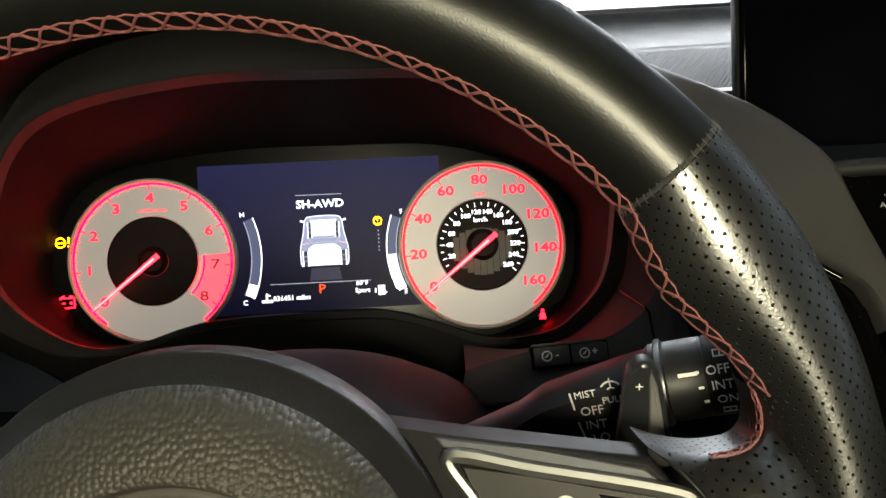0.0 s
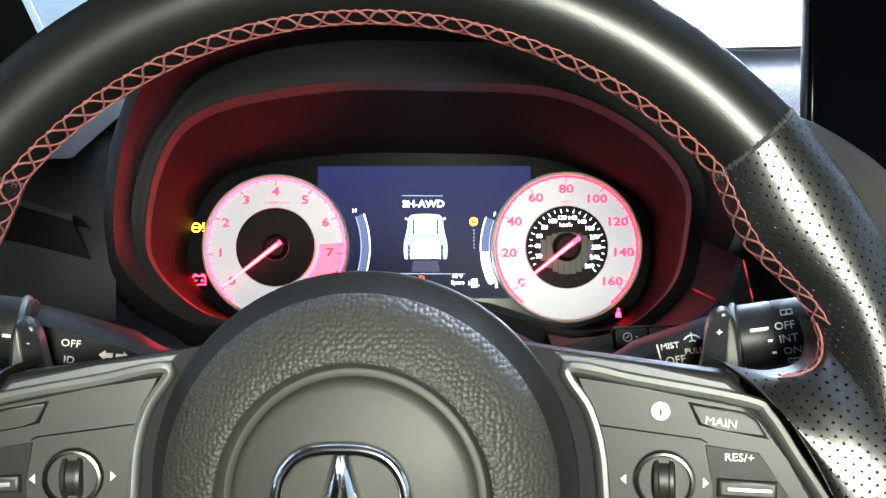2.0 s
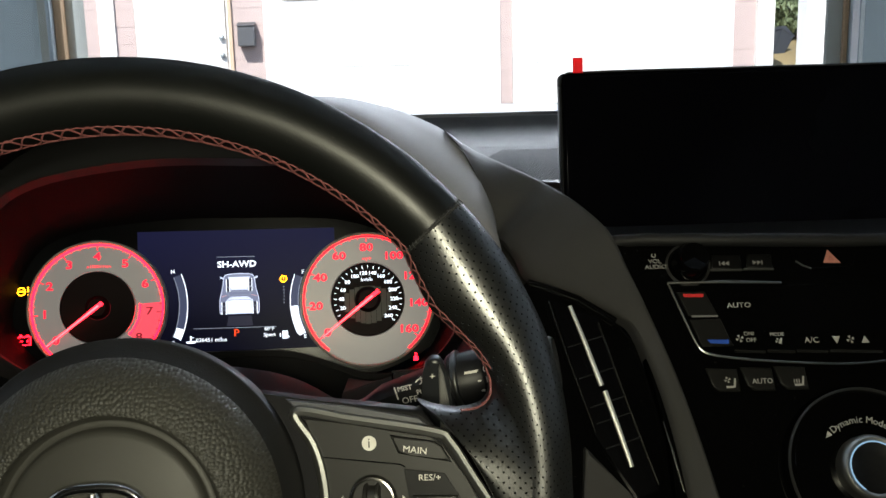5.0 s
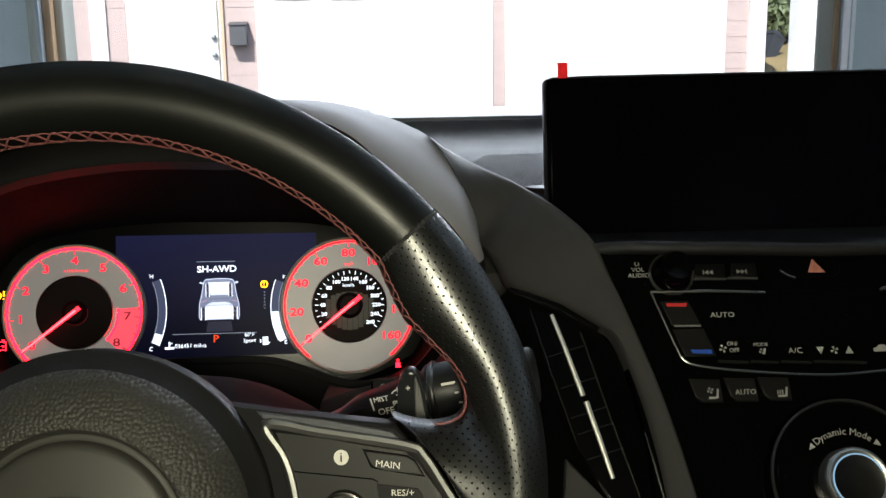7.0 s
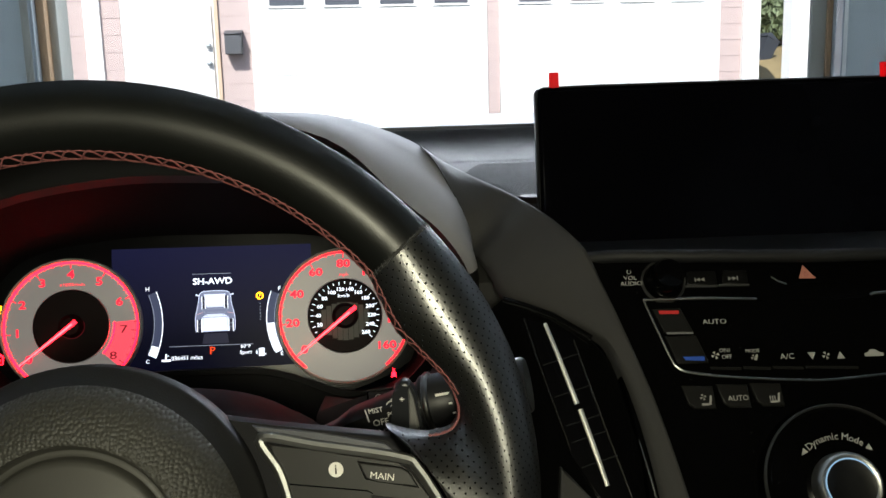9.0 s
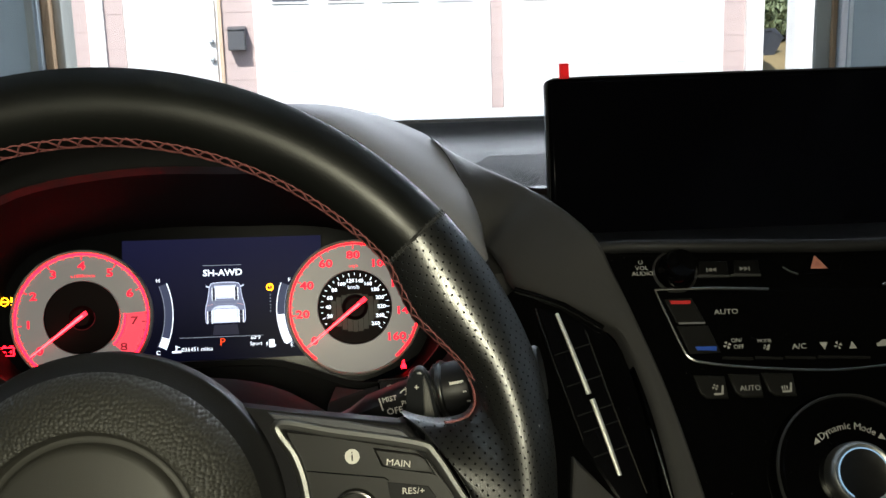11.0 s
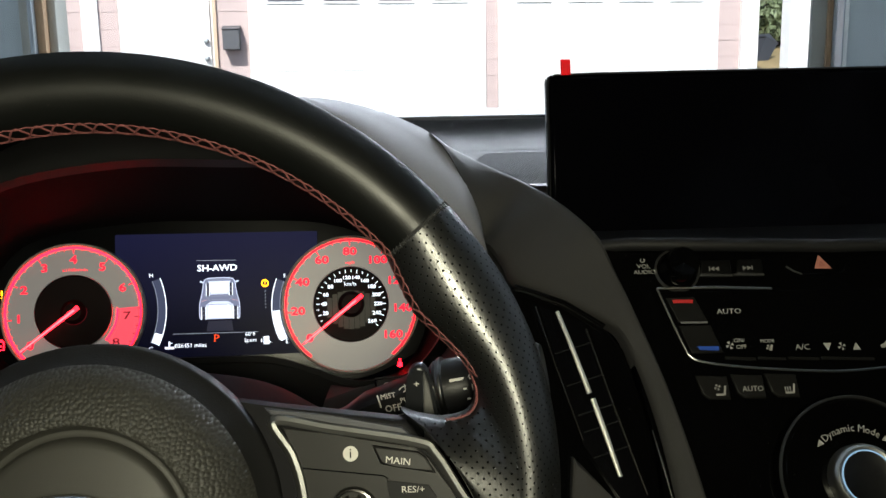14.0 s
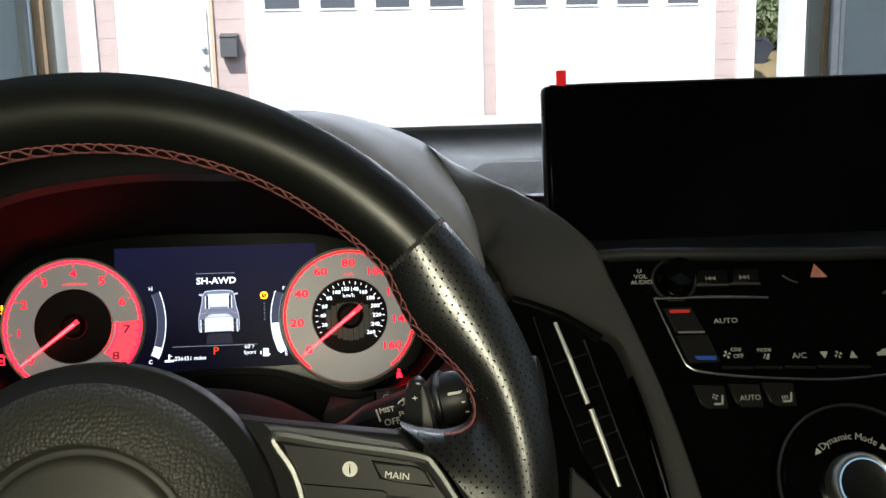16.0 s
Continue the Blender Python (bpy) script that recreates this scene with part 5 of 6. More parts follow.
def stitched(name, skin, count, lo, hi):
    """Two crossing threads in leaf-shaped cells and a doubled edge thread; skin(s, f) gives the place along and across the seam."""
    group = None
    for phase in (0, 1):
        full = []
        for k in range(count * 12 + 1):
            w = math.cos(math.pi * (k / 6 + phase))
            full.append(skin(k / (count * 12), (lo + hi) / 2 + (hi - lo) / 2 * w))
        ob = part(name, sweep(full, 0.00042, n=6), M_THREAD, group or wheel, "red cross stitching along the inner edge" if not group else "")
        group = group or ob
    for u, v in ((-0.06, 0.02), (1.02, 0.93)):
        edge = [skin(k / (count * 4), lo + (hi - lo) * (u if k % 2 else v)) for k in range(count * 4 + 1)]
        part("edge_thread", sweep(edge, 0.00028, n=5), M_THREAD, group)
    return group


stitched("stitching", lambda s, f: rim_at(20 + 140 * s, math.pi - radians(f), 0.0003), 24, -10, 27)

# leather palm pieces where the spokes meet the rim
PALM = [(0.1466, 0.0545), (0.1484, 0.0478), (0.1481, 0.0423), (0.1455, 0.0384), (0.1410, 0.0364), (0.1345, 0.0357), (0.1262, 0.0372), (0.1190, 0.0398), (0.1238, 0.0362), (0.1308, 0.0302), (0.1390, 0.0182), (0.1464, 0.0074), (0.1535, -0.0040), (0.1530, -0.020), (0.1530, -0.060)]


def palm(side):
    edge = smooth_line([(x, y, 0) for x, y in PALM], 6)
    n = len(edge) - 1
    bm = bmesh.new()
    uv = bm.loops.layers.uv.new("UVMap")
    rows = []
    for i, e in enumerate(edge):
        a = 20.5 - 43 * (i / n) ** 1.25
        start = rim_at(a, radians(112), 0.0003)
        row = []
        for k in range(11):
            t = k / 10
            p = start.lerp(Vector((e.x, e.y, 0)), t)
            lip = 0.0005 - 0.0060 * ramp01(i, 12, 34) + 0.0085 * ramp01(i, 40, 56)
            drop = t ** (1.35 + 1.4 * ramp01(i, 36, 58))
            z = start.z * (1 - drop) + lip * drop - 0.0022 * math.sin(math.pi * t) * min(1.0, i / 14)
            row.append(Vector((side * p.x, p.y, z)))
        for dz, out in ((-0.0015, 0.0006), (-0.005, 0.0010), (-0.013, 0.0008), (-0.020, 0.0)):
            d = (Vector((e.x, e.y, 0)) - Vector((start.x, start.y, 0))).normalized()
            row.append(Vector((side * (e.x + d.x * out), e.y + d.y * out, row[10].z + dz)))
        rows.append([bm.verts.new(p) for p in row])
    for r, q in zip(rows, rows[1:]):
        for k in range(len(r) - 1):
            fc = bm.faces.new((r[k], r[k + 1], q[k + 1], q[k]))
            for lp in fc.loops:
                lp[uv].uv = (lp.vert.co.x, lp.vert.co.y + (lp.vert.co.z if k > 9 else 0))
    soft = [v for r in rows[1:-1] for v in r[1:10]]
    for _ in range(8):
        bmesh.ops.smooth_vert(bm, verts=soft, factor=0.5, use_axis_x=True, use_axis_y=True, use_axis_z=True)
    part("palm_rest", bm, M_PERF, wheel, "perforated black leather palm piece", sharp=70)
    lip = smooth_line([(0.1462, 0.0545, 0), (0.1482, 0.0478, 0), (0.1480, 0.0423, 0), (0.1455, 0.0384, 0), (0.1410, 0.0364, 0), (0.1362, 0.0358, 0)], 12)

    def skin(s, f):
        p = lip[min(len(lip) - 1, int(round(s * (len(lip) - 1))))]
        return Vector((side * (p.x - 0.0007), p.y + 0.0006, 0.0008 - f / 30 * 0.0040 - 0.0040 * max(0.0, s - 0.45)))

    stitched("palm_stitching", skin, 4, 4, 30)


def slope(bm, side):
    for v in bm.verts:
        v.co.z += -0.0115 + 0.19 * (abs(v.co.x) - 0.066)
    return bm


def side_plate(points, side, z0, z1, bevel=0.0, seg=2):
    return slope(prism([(side * x, y) for x, y in points][::side], z0, z1, bevel, seg), side)


def spoke(side):
    body = part("spoke", side_plate([(0.040, 0.0475), (0.0560, 0.0452), (0.0724, 0.0428), (0.1200, 0.0370), (0.1290, 0.0250), (0.1420, 0.0060), (0.1500, -0.0100), (0.1520, -0.060), (0.040, -0.060)], side, -0.016, -0.0012, 0.002, 3), M_SPOKE, wheel, "dull black spoke")
    ring = smooth_line([(0.0676, 0.0380, 0), (0.0905, 0.0345, 0), (0.1235, 0.0288, 0), (0.1300, 0.0245, 0), (0.1380, 0.0115, 0), (0.1470, -0.0040, 0), (0.1470, -0.0120, 0), (0.1330, -0.0480, 0), (0.0870, -0.0480, 0), (0.0803, -0.0140, 0), (0.0783, 0.0102, 0), (0.0745, 0.0245, 0)], 6, True)
    part("chrome_trim", slope(sweep([(side * p.x, p.y, 0.0004) for p in ring], 0.0022, True, 8, up=(0, 0, 1)), side), M_CHROME, body, "satin chrome outline")
    # upper satin ledge between the spoke's edge and the chrome
    part("ledge", side_plate([(0.0640, 0.0432), (0.0905, 0.0395), (0.1180, 0.0345), (0.1215, 0.0312), (0.0905, 0.0365), (0.0665, 0.0402)], side, -0.002, 0.0002, 0.0006), M_LEDGE, body, "dark blue-grey ledge")
    pad_pts = [(0.0705, 0.0355), (0.0905, 0.0322), (0.1225, 0.0268), (0.1280, 0.0228), (0.1360, 0.0100), (0.1445, -0.0050), (0.1440, -0.0120), (0.1310, -0.0455), (0.0890, -0.0455), (0.0825, -0.0140), (0.0805, 0.0102), (0.0770, 0.0240)]
    pad = part("button_panel", side_plate(pad_pts, side, -0.004, 0.0002, 0.0006), M_BUTTON, wheel, "warm black button panel")
    z = 0.0003
    part("dividing_line", side_plate([(0.0760, 0.0198), (0.1100, 0.0162), (0.1120, 0.0150), (0.1120, 0.0146), (0.1098, 0.0157), (0.0760, 0.0193)], side, z - 0.0002, z + 0.0001), M_FACE, pad)
    key = part("main_button", side_plate([(0.1064, 0.0276), (0.1235, 0.0248), (0.1265, 0.0228), (0.1300, 0.0170), (0.1145, 0.0196), (0.1095, 0.0208)], side, z - 0.0004, z + 0.0009, 0.0007), M_BUTTON, pad, "small raised key")
    part("key_gap", side_plate([(0.1061, 0.0279), (0.1238, 0.0251), (0.1269, 0.0230), (0.1305, 0.0166), (0.1144, 0.0193), (0.1092, 0.0205)], side, z - 0.0003, z + 0.0001), M_FACE, pad)
    part("rocker_well", side_plate([(0.1112, 0.0142), (0.1275, 0.0122), (0.1372, -0.0030), (0.1340, -0.0150), (0.1120, -0.0160), (0.1135, 0.0000)], side, z - 0.0003, z + 0.0003, 0.0002), M_SATIN, pad, "black rocker key")
    tog = part("rocker_bar", side_plate([(0.1146, 0.0038), (0.1325, 0.0036), (0.1322, -0.0022), (0.1144, -0.0021)], side, z, z + 0.0022, 0.0012, 3), M_BUTTON, pad, "rounded black rocker bar")
    part("rocker_inlay", side_plate([(0.1172, 0.0016), (0.1308, 0.0015), (0.1306, -0.0001), (0.1171, 0.0)], side, z + 0.0020, z + 0.0026, 0.0003), M_CHROME, tog, "silver inlay")

    def place(x, y, h=0.0):
        sx = side * x
        return pose(sx, y, -0.0115 + 0.19 * (x - 0.066) + z + h, 0, -side * math.degrees(math.atan(0.19)), 0)

    roll = part("roller", revolve([(0.0078, -0.002), (0.0080, 0.0014), (0.0086, 0.0028), (0.0094, 0.0026), (0.0100, 0.0)], 48), M_DARKCHROME, pad, "dark ringed thumb roller", place(0.0985, 0.0020))
    part("roller_floor", revolve([(0.0, 0.0010), (0.0080, 0.0010), (0.0080, -0.001)], 32), M_BUTTON, roll)
    part("roller_wheel", revolve([(0.0, -0.0036), (0.0060, -0.0036), (0.0073, -0.0030), (0.0075, -0.0018), (0.0066, -0.0014), (0.0066, 0.0014), (0.0075, 0.0018), (0.0073, 0.0030), (0.0060, 0.0036), (0.0, 0.0036)], 40), M_BUTTON, roll, "black wheel with raised shiny edges", pose(0, 0, -0.0020, 0, 90, 0))
    for s in (-1, 1):
        part("arrow", prism([(s * 0.0022, -0.0016), (s * 0.0040, 0.0), (s * 0.0022, 0.0016)][::s], 0, 0.0002), M_PRINT, pad, m=place(0.0985 + side * s * 0.0098, 0.0020, 0.0002))
    if side > 0:
        i = part("info_sign", revolve([(0.0, 0.0003), (0.0030, 0.0003), (0.0030, 0.0)], 32), M_PRINT, pad, "round white information sign", place(0.0977, 0.0246))
        text("info_letter", "i", 0.0056, M_FACE, i, 0, 0, 0.0004)
        text("key_word", "MAIN", 0.0037, M_PRINT, key, 0, 0, 0.0, m=place(0.1160, 0.0216, 0.0010) @ pose(0, 0, 0, 0, 0, -7), wide=1.1)
        text("key_word", "RES/+", 0.0035, M_PRINT, pad, 0, 0, 0.0, m=place(0.1215, 0.0105, 0.0004), wide=1.1)
        text("key_word", "SET/-", 0.0035, M_PRINT, pad, 0, 0, 0.0, m=place(0.1225, -0.0072, 0.0004), wide=1.1)


for side in (1, -1):
    palm(side)
    spoke(side)

# hub: smooth shell, grained airbag cover, inner disc and emblem
part("hub_shell", revolve([(0.050, -0.030), (0.0690, -0.028), (0.0708, -0.016), (0.0711, -0.0040), (0.0706, -0.0028), (0.0698, -0.0022), (0.0660, 0.0022), (0.0635, 0.0060)], 96), M_SHELL, wheel, "matt black hub shell")
part("airbag_cover", revolve([(0.0640, 0.0058), (0.0632, 0.0074), (0.0610, 0.0108), (0.0575, 0.0145), (0.0530, 0.0175), (0.0485, 0.0197), (0.0456, 0.0207), (0.0442, 0.0209), (0.0432, 0.0205), (0.0427, 0.0194)], 96), M_HUB, wheel, "coarse grained airbag cover")
part("hub_groove", revolve([(0.0428, 0.0195), (0.0424, 0.0168), (0.0410, 0.0152), (0.0396, 0.0150), (0.0386, 0.0156)], 96), M_HUB_FINE, wheel)
part("hub_disc", revolve([(0.0387, 0.0154), (0.0380, 0.0180), (0.0368, 0.0190), (0.0350, 0.0195), (0.0200, 0.0212), (0.0, 0.0215)], 96), M_HUB_FINE, wheel, "fine grained hub disc")
ring = [(-0.003 + 0.0200 * math.copysign(abs(math.cos(a)) ** 0.72, math.cos(a)), -0.0030 + 0.0205 * math.copysign(abs(math.sin(a)) ** 0.72, math.sin(a)), 0.0226) for a in (2 * math.pi * k / 96 for k in range(96))]
emblem = part("emblem", sweep(ring, 0.0021, True, 10, up=(0, 0, 1)), M_BRIGHT, wheel, "dark mirrored chrome oval emblem")
for s in (-1, 1):
    sec = []
    for y, xi, xm, xo, z in ((0.0174, 0.0001, 0.0007, 0.0020, 0.0232), (0.0120, 0.0001, 0.0012, 0.0034, 0.0246), (0.0040, 0.0004, 0.0026, 0.0058, 0.0256), (-0.0060, 0.0026, 0.0052, 0.0088, 0.0254), (-0.0210, 0.0062, 0.0098, 0.0135, 0.0246)):
        sec.append([(-0.003 + s * xi, y, 0.0214), (-0.003 + s * xi, y, z - 0.0012), (-0.003 + s * xm, y, z), (-0.003 + s * (0.6 * xo + 0.4 * xm), y, z - 0.0012), (-0.003 + s * xo, y, 0.0214)])
    part("emblem_bar", loft(sec, True, True, True), M_BRIGHT, emblem, sharp=35)

# ---------------------------------------------------------------- centre screen and stack
screen = thing("centre_screen", SCM, "dark switched-off wide centre display standing on the dash", "screen")
part("housing", box(-0.0065, -0.118, -0.016, 0.262, 0.0015, -0.002, 0.004, 3), M_SATIN, screen, "satin black housing")
part("glass", box(-0.0055, -0.117, -0.003, 0.261, 0.0005, 0.0, 0.003, 3), M_SCREEN, screen, "dark glossy glass")
part("edge_trim", sweep([(-0.0058, -0.116, -0.002), (-0.0060, -0.06, -0.002), (-0.0062, -0.008, -0.002), (-0.0050, -0.0025, -0.002), (-0.0010, 0.0008, -0.002), (0.03, 0.0014, -0.002), (0.26, 0.0014, -0.002)], 0.0010, n=6), M_SATIN, screen, "thin grey edge")
for x in (0.0066, 0.2495):
    tab = link("film_tab", box(-0.0036, -0.0005, -0.0004, 0.0036, 0.0105, 0.0002, 0.0003, 1), M_TAB, m=SCM @ pose(x, 0.0010, 0.0008))
    tagged(tab, "small red pull tab of a screen film", "tab", "film tabs")

mount = thing("screen_mount", pose(0.2435, 0.562, 1.134), "dark round screen mount on the dash pad", "screen mount")
part("puck", revolve([(0.0105, -0.004), (0.0102, 0.0040), (0.0092, 0.0052), (0.0, 0.0054)], 40), M_TUNNEL, mount)
stack = thing("centre_stack", STM, "glossy black centre stack with audio and climate keys", "centre console")
part("panel", prism([(-0.040, 0.021), (0.30, 0.021), (0.30, -0.32), (-0.02, -0.32), (-0.02, -0.10)], -0.014, -0.004, 0.001), M_PIANO, stack, "glossy black panel")
part("shelf_rail", sweep([(-0.0385, 0.0215, -0.007), (-0.024, 0.0202, -0.001), (0.04, 0.0172, 0.0012), (0.10, 0.0150, 0.0014), (0.17, 0.0155, 0.0), (0.30, 0.020, -0.004)], 0.0042, n=10, up=(0, 0, 1)), M_PLASTIC, stack, "grey rail below the screen")
part("shelf", box(0.262, 0.445, 1.085, 0.70, 0.60, 1.108, 0.004), M_SATIN, dash, "black shelf under the screen")
knob = part("volume_knob", revolve([(0.0118, -0.004), (0.0112, 0.002), (0.0100, 0.004), (0.0092, 0.0115), (0.0084, 0.0130), (0.0070, 0.0126), (0.0, 0.0110)], 48), M_PIANO, stack, "glossy black volume knob", pose(0.0042, 0.0036, 0))
part("knob_ring", revolve([(0.0122, -0.004), (0.0130, -0.001), (0.0136, -0.004)], 48), M_KNOB, knob, "thin metal ring")
part("power_sign", arc(-0.0160, 0.0105, 0.0010, 0.0014, 120, 420, -0.0039, -0.0036, 16), M_PRINT_DIM, stack)
text("printed_word", "VOL", 0.0038, M_PRINT_DIM, stack, -0.0157, 0.0066, -0.0038, wide=1.1)
text("printed_word", "AUDIO", 0.0038, M_PRINT_DIM, stack, -0.0155, 0.0030, -0.0038, wide=1.1)
for x0, x1, x, s in ((0.0160, 0.0370, 0.0268, -1), (0.0379, 0.0562, 0.0466, 1)):
    k = part("skip_key", prism([(x0 + 0.0020, 0.0006), (x1, 0.0001), (x1, 0.0092), (x0 + 0.0035, 0.0096)], -0.006, -0.0030, 0.0006), M_SKIPKEY, stack, "black skip key")
    part("key_edge", bar(x0, -0.0002, x1, -0.0007, 0.0011, 0.0011, -0.0042, -0.0024), M_KEYGREY, k, "grey lower edge")
    bm = prism([(x - s * 0.0026, 0.0024), (x - s * 0.0001, 0.0038), (x - s * 0.0026, 0.0052)][:: s], -0.0030, -0.0028)
    prism([(x + s * 0.0001, 0.0024), (x + s * 0.0026, 0.0038), (x + s * 0.0001, 0.0052)][:: s], -0.0030, -0.0028, bm=bm)
    box(x + s * 0.0031 - 0.0003, 0.0024, -0.0030, x + s * 0.0031 + 0.0003, 0.0052, -0.0028, bm=bm)
    part("skip_sign", bm, M_PRINT_FAINT, k)
hz = part("hazard_key", prism([(0.0670, 0.0125), (0.1110, 0.0125), (0.1060, 0.0006), (0.1030, -0.0014), (0.0790, -0.0014), (0.0740, 0.0010)], -0.007, -0.0028, 0.0008), M_PIANO, stack, "black hazard key")
part("hazard_sign", prism([(0.0874, 0.0022), (0.0980, 0.0019), (0.0912, 0.0108)], -0.0028, -0.0025), M_PALERED, hz, "pale red triangle")
part("inner_triangle", sweep([(0.0908, 0.0040, -0.0024), (0.0938, 0.0039, -0.0024), (0.0918, 0.0065, -0.0024)], 0.00025, True, 5), M_REDDARK, hz)
part("key_edge", sweep([(0.0705, 0.0040, -0.003), (0.0745, 0.0008, -0.0026), (0.0790, -0.0010, -0.0026)], 0.0005, n=5), M_CHROME, hz)
# climate unit outlined in chrome
line = [Vector(p) for p in ((-0.0104, -0.0086, 0), (-0.0060, -0.0230, 0), (0.0010, -0.0440, 0), (0.0045, -0.0505, 0), (0.0130, -0.0540, 0), (0.0400, -0.0578, 0), (0.0854, -0.0612, 0), (0.1153, -0.0600, 0), (0.150, -0.0570, 0), (0.205, -0.0500, 0))]
climate = part("climate_unit", prism([(-0.0100, -0.0095), (0.215, -0.0130), (0.203, -0.0490), (0.150, -0.0560), (0.1153, -0.0590), (0.0854, -0.0602), (0.0400, -0.0568), (0.0130, -0.0530), (0.0050, -0.0498), (0.0015, -0.0440)], -0.006, -0.0025, 0.0006), M_PIANO, stack, "glossy black climate unit")
part("chrome_line", sweep(smooth_line(line, 6), 0.0008, n=8, up=(0, 0, 1)), M_SATINLINE, climate, "chrome lower outline")
part("chrome_bar", sweep([(-0.0104, -0.0086, 0), (0.0240, -0.0090, 0.0004), (0.0580, -0.0106, 0.0002)], [0.0009, 0.0011, 0.0008], n=8, up=(0, 0, 1)), M_SATINLINE, climate, "chrome upper bar")
part("chrome_bar", sweep([(0.1280, -0.0106, 0), (0.1300, -0.0098, 0.0004), (0.1600, -0.0088, 0.0004), (0.2060, -0.0080, 0)], [0.0009, 0.0012, 0.0011, 0.0009], n=8, up=(0, 0, 1)), M_SATINLINE, climate, "chrome upper bar")
for y0, y1, dx in ((-0.0290, -0.0140, 0.0), (-0.0480, -0.0312, 0.0055)):
    part("temperature_key", prism([(-0.0055 + dx, y1), (0.0115 + dx * 1.3, y1), (0.0175 + dx * 1.2, y0), (0.0000 + dx, y0)], -0.0026, -0.0012, 0.0005), M_KEY, climate, "dark temperature key")
part("hot_mark", prism([(-0.0015, -0.0175), (0.0100, -0.0178), (0.0105, -0.0157), (-0.0020, -0.0154)], -0.0012, -0.0010), M_REDPRINT, climate, "red mark")
part("silver_mark", prism([(0.0015, -0.0302), (0.0170, -0.0305), (0.0172, -0.0293), (0.0012, -0.0290)], -0.0012, -0.0006), M_CHROME, climate, "silver line")
part("cold_mark", prism([(0.0105, -0.0462), (0.0215, -0.0468), (0.0218, -0.0443), (0.0090, -0.0440)], -0.0012, -0.0010), M_BLUEPRINT, climate, "blue mark")
text("printed_word", "AUTO", 0.0044, M_PRINT_DIM, climate, 0.0313, -0.0232, -0.0023, wide=1.2)
text("printed_word", "ON/", 0.0035, M_PRINT_DIM, climate, 0.0346, -0.0409, -0.0023)
text("printed_word", "OFF", 0.0036, M_PRINT_DIM, climate, 0.0354, -0.0448, -0.0023)
text("printed_word", "MODE", 0.0030, M_PRINT_DIM, climate, 0.0512, -0.0418, -0.0023)
text("printed_word", "A/C", 0.0048, M_PRINT_DIM, climate, 0.0714, -0.0460, -0.0023, wide=1.1)


def fan(x, y, parent, size=0.0024):
    bm = bmesh.new()
    for k in range(4):
        a = k * 90 + 20
        prism([(x + size * 0.15 * math.cos(radians(a)), y + size * 0.15 * math.sin(radians(a))), (x + size * math.cos(radians(a - 22)), y + size * math.sin(radians(a - 22))), (x + size * math.cos(radians(a + 22)), y + size * math.sin(radians(a + 22)))], 0, 0.0002, bm=bm)
    part("fan_sign", bm, M_PRINT_DIM, parent, m=pose(0, 0, -0.0023))


fan(0.0287, -0.0436, climate)
fan(0.0946, -0.0462, climate)
fan(0.0515, -0.0457, climate, 0.0018)
part("airflow_sign", bar(0.0525, -0.0475, 0.0535, -0.0440, 0.0010, 0.0010, -0.0023, -0.0021), M_PRINT_DIM, climate)
part("down_sign", prism([(0.0838, -0.0440), (0.0862, -0.0485), (0.0886, -0.0440)], -0.0023, -0.0021), M_PRINT_DIM, climate)
part("up_sign", prism([(0.1009, -0.0485), (0.1057, -0.0485), (0.1033, -0.0440)], -0.0023, -0.0021), M_PRINT_DIM, climate)
part("recirculation_sign", prism([(0.1180, -0.0478), (0.1290, -0.0478), (0.1295, -0.0460), (0.1265, -0.0452), (0.1248, -0.0437), (0.1215, -0.0437), (0.1200, -0.0452), (0.1178, -0.0458)], -0.0023, -0.0021), M_PRINT_DIM, climate)
for x0, x1 in ((0.0245, 0.0425), (0.0440, 0.0600), (0.0615, 0.0795), (0.081, 0.112)):
    part("key_edge", bar(x0, -0.0512 - 0.03 * (x0 - 0.0245), x1, -0.0518 - 0.03 * (x1 - 0.0245), 0.0016, 0.0016, -0.0025, -0.0012), M_KEY, climate)
for x0, nm in ((0.0060, "seat_fan"), (0.0265, "auto"), (0.0462, "seat_heat")):
    k = part("seat_key", prism([(x0, -0.0605), (x0 + 0.0185, -0.0615), (x0 + 0.0190, -0.0750), (x0 + 0.0065, -0.0745), (x0 + 0.0030, -0.0715)], -0.008, -0.0025, 0.0008), M_KEY, stack, "dark seat climate key")
    if nm == "auto":
        text("printed_word", "AUTO", 0.0044, M_PRINT_DIM, k, x0 + 0.0118, -0.0695, -0.0022)
    else:
        x = x0 + 0.0132
        bm = bar(x - 0.0025, -0.0722, x + 0.0018, -0.0722, 0.0012, 0.0012, -0.0025, -0.0022)
        bar(x + 0.0022, -0.0725, x + 0.0032, -0.0672, 0.0012, 0.0010, -0.0025, -0.0022, bm=bm)
        if nm == "seat_fan":
            fan(x - 0.0014, -0.0680, k, 0.0019)
        else:
            for j in range(3):
                bar(x - 0.0024 + j * 0.0014, -0.0712, x - 0.0024 + j * 0.0014, -0.0688, 0.0006, 0.0006, -0.0025, -0.0022, bm=bm)
        part("seat_sign", bm, M_PRINT_DIM, k)

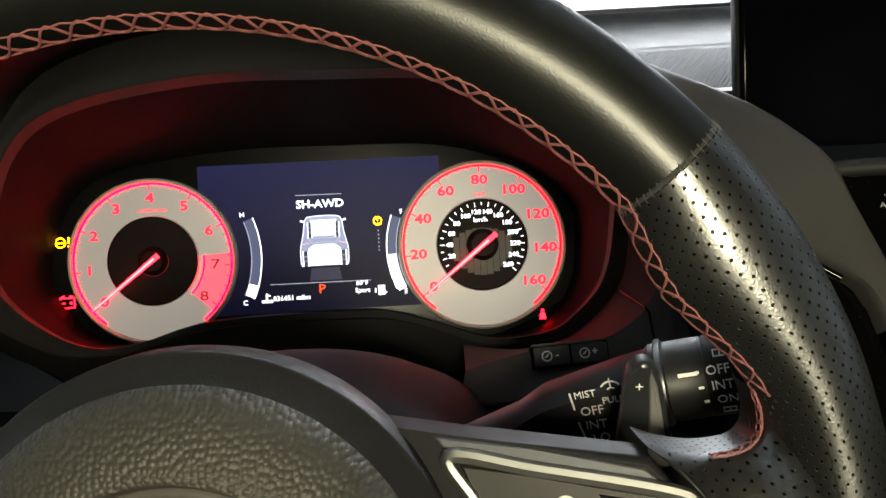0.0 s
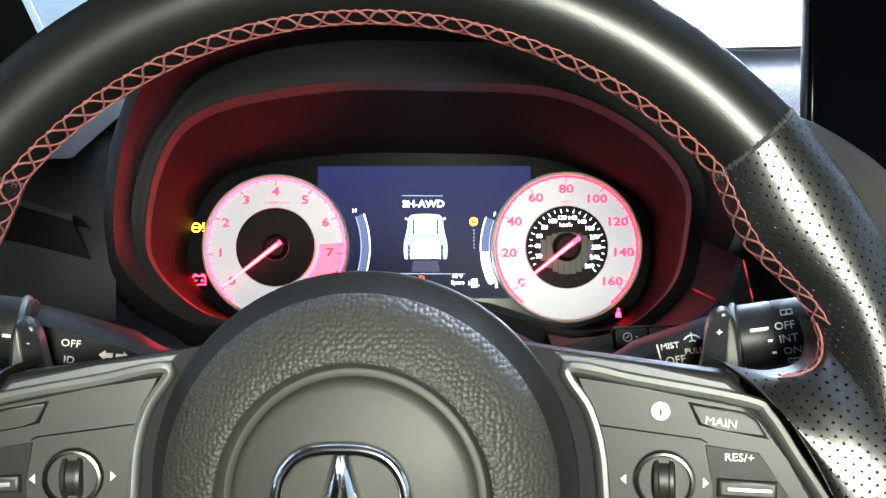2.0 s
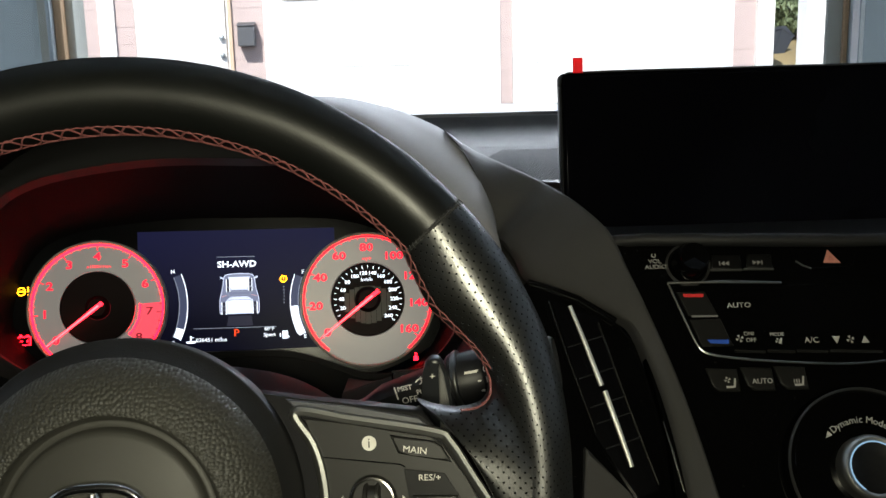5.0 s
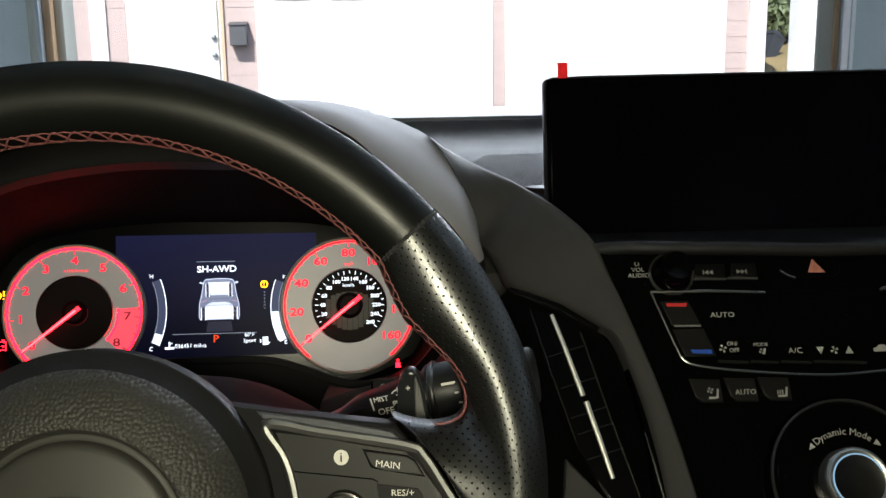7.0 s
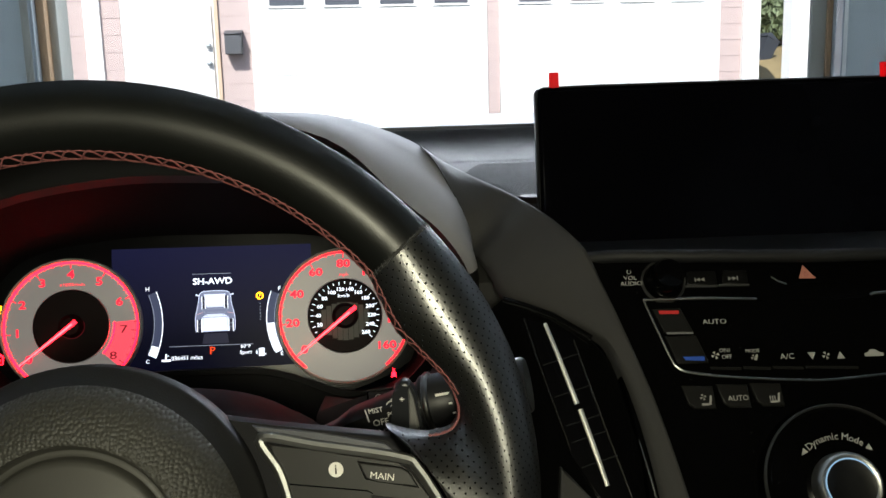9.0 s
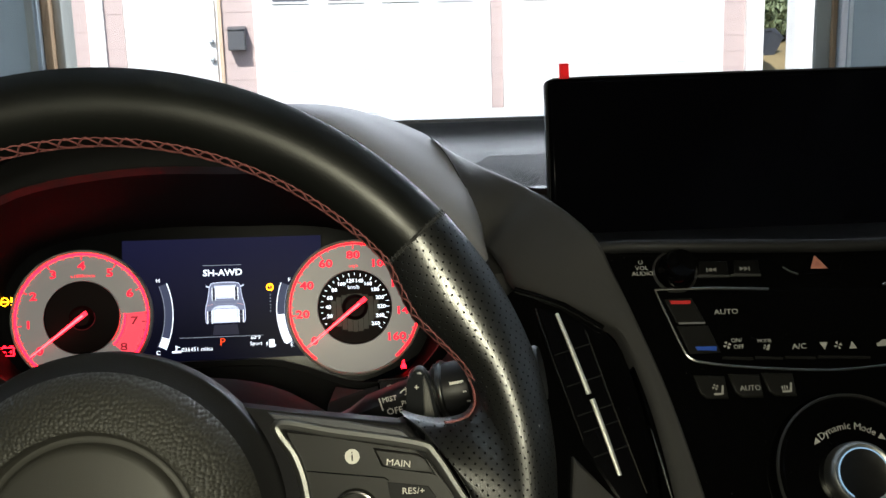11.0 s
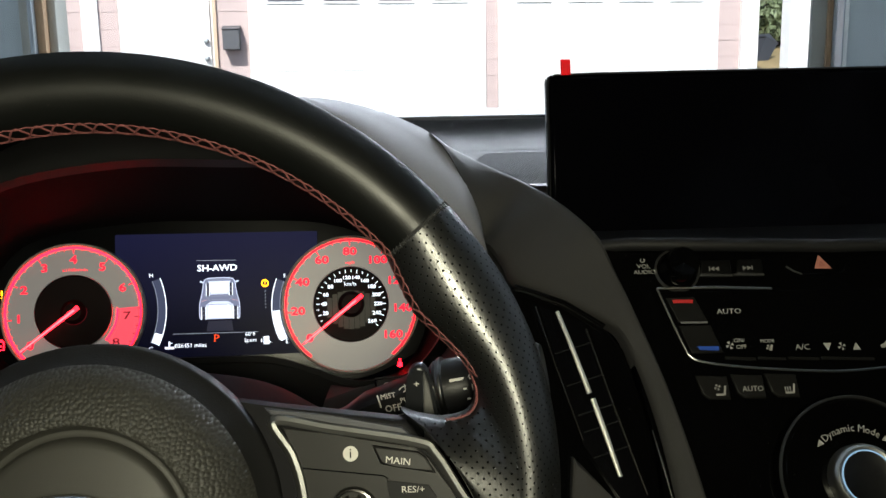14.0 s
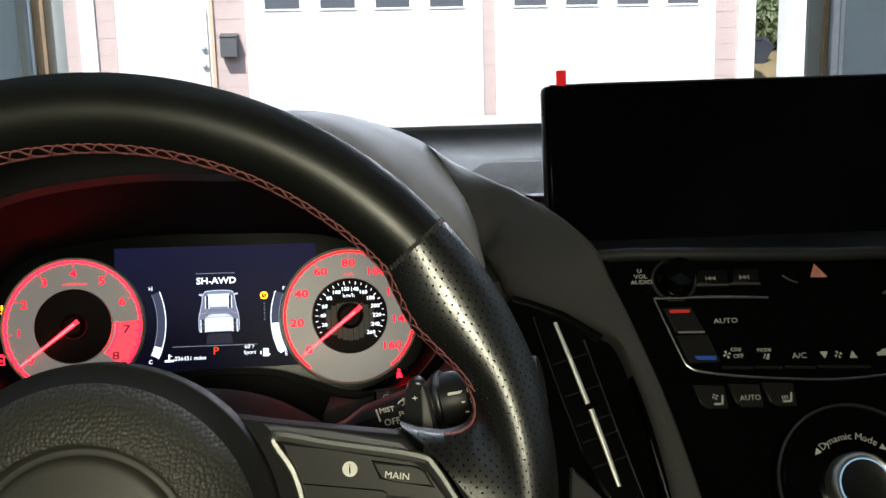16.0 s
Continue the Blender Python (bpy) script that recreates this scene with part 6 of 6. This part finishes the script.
dial = thing("drive_mode_dial", STM @ pose(0.0885, -0.1212, 0.0), "large glossy black drive mode dial with a metal rim", "dial")
part("plate", revolve([(0.0, 0.006), (0.0420, 0.006), (0.0436, 0.004), (0.0443, -0.010)], 96), M_PIANO, dial, "glossy black dial plate")
part("rim", revolve([(0.0438, 0.0030), (0.0441, 0.0046), (0.0446, 0.0053), (0.0451, 0.0044), (0.0453, 0.0030)], 96), M_CHROME, dial, "satin metal rim")
part("outer_wall", revolve([(0.0452, 0.0032), (0.0462, 0.0010), (0.0468, -0.010)], 96), M_PIANO, dial, "glossy black outer wall")
KX, KY = -0.0018, -0.0012
knob_body = part("knob", revolve([(0.0186, 0.006), (0.0184, 0.0120), (0.0176, 0.0150), (0.0162, 0.0160), (0.0150, 0.0158), (0.0141, 0.0150)], 72), M_RING, dial, "polished metal knob", pose(KX, KY, 0))
part("knob_face", revolve([(0.0141, 0.0150), (0.0120, 0.0144), (0.0060, 0.0140), (0.0, 0.0139)], 72), M_DISC, knob_body, "dark spun metal face")
part("glow_ring", arc(KX, KY, 0.0137, 0.0144, 20, 235, 0.0152, 0.0156, 48), M_DIALGLOW, dial, "thin glowing ring")
words = "Dynamic Mode"
adv = [0.62, 0.5, 0.55, 0.52, 0.82, 0.28, 0.48, 0.32, 0.78, 0.56, 0.56, 0.52]
tot, run = sum(adv), 0.0
for ch, w in zip(words, adv):
    a = 128 - 72 * (run + w / 2) / tot
    run += w
    if ch != " ":
        text("dial_letter", ch, 0.0056, M_PRINT_DIM, dial, KX + 0.0275 * math.cos(radians(a)), KY + 0.0275 * math.sin(radians(a)), 0.0062, turn=a - 90)
for a, s in ((135, 1), (48, -1)):
    part("arrow_sign", prism([(-0.0018, -0.0018), (0.0018, -0.0018), (0.0, 0.0022)], 0, 0.0002), M_PRINT_DIM, dial, m=pose(KX + 0.0275 * math.cos(radians(a)), KY + 0.0275 * math.sin(radians(a)), 0.0062, 0, 0, a - 90 + s * 90))
gear = thing("gear_key_block", STM @ pose(0.033, -0.158, 0.0), "grey satin gear selector key below the dial", "gear selector")
part("key", box(-0.0110, -0.030, -0.012, 0.0115, 0.020, 0.0015, 0.003, 3), M_BAND, gear)
part("surround", box(-0.0135, -0.032, -0.016, 0.0140, 0.0225, -0.004, 0.002), M_PIANO, gear, "glossy black surround")

# ---------------------------------------------------------------- tall air vent beside the stack
vent = thing("air_vent", STM, "tall slanted glossy black air vent with one chrome blade", "air vent")
part("housing", loft([[(x, y, z) for x, y in ((-0.0935, -0.0015), (-0.0640, -0.0140), (-0.0405, -0.0300), (-0.0317, -0.0420), (-0.019, -0.093), (-0.010, -0.150), (-0.012, -0.190), (-0.080, -0.165), (-0.104, -0.085), (-0.114, -0.018))] for z in (-0.0150, -0.0125)], True, True, True), M_PIANO, vent, "glossy black housing")
part("top_bead", sweep([(-0.0930, -0.0012, -0.0118), (-0.0817, -0.0052, -0.0112), (-0.0640, -0.0128, -0.0100), (-0.0420, -0.0285, -0.0085)], 0.0016, n=10), M_PIANO, vent, "glossy rounded top edge")
part("throat", prism([(-0.080, -0.014), (-0.053, -0.026), (-0.028, -0.128), (-0.040, -0.132), (-0.061, -0.096)], -0.011, -0.0095), M_FACE, vent, "black throat")
part("rim_edge", sweep([(-0.0818, -0.0150, -0.008), (-0.0720, -0.0540, -0.008), (-0.0609, -0.0942, -0.008)], 0.0005, n=5), M_DARKCHROME, vent, "thin grey edge")
part("rim_edge", sweep([(-0.0530, -0.0296, -0.008), (-0.0410, -0.0770, -0.008), (-0.0279, -0.1252, -0.008)], 0.0005, n=5), M_DARKCHROME, vent, "thin grey edge")
part("edge_glint", sweep([(-0.0222, -0.0905, -0.004), (-0.0190, -0.1090, -0.003), (-0.0150, -0.1300, -0.004)], [0.0004, 0.0009, 0.0004], n=8), M_BRIGHT, vent, "bright bevel beside the console band")
part("chrome_blade", sweep([(-0.0702, -0.0202, -0.003), (-0.0640, -0.0410, -0.002), (-0.0560, -0.0690, -0.002)], [0.0012, 0.0014, 0.0016], n=8, up=(0, 0, 1)), M_BLADE, vent, "slim chrome blade")
part("chrome_blade", sweep([(-0.0545, -0.0722, -0.002), (-0.0490, -0.0930, -0.002), (-0.0431, -0.1155, -0.003)], [0.0016, 0.0016, 0.0013], n=8, up=(0, 0, 1)), M_BLADE, vent, "slim chrome blade")
for f in (0.22, 0.42, 0.60, 0.70, 0.85):
    x = -0.0702 + 0.0271 * f
    y = -0.0202 - 0.0953 * f
    part("cross_vane", sweep([(x - 0.0085, y - 0.0030, -0.008), (x + 0.0125, y + 0.0030, -0.008)], 0.00045, n=5), M_SATIN, vent, "thin cross vane")
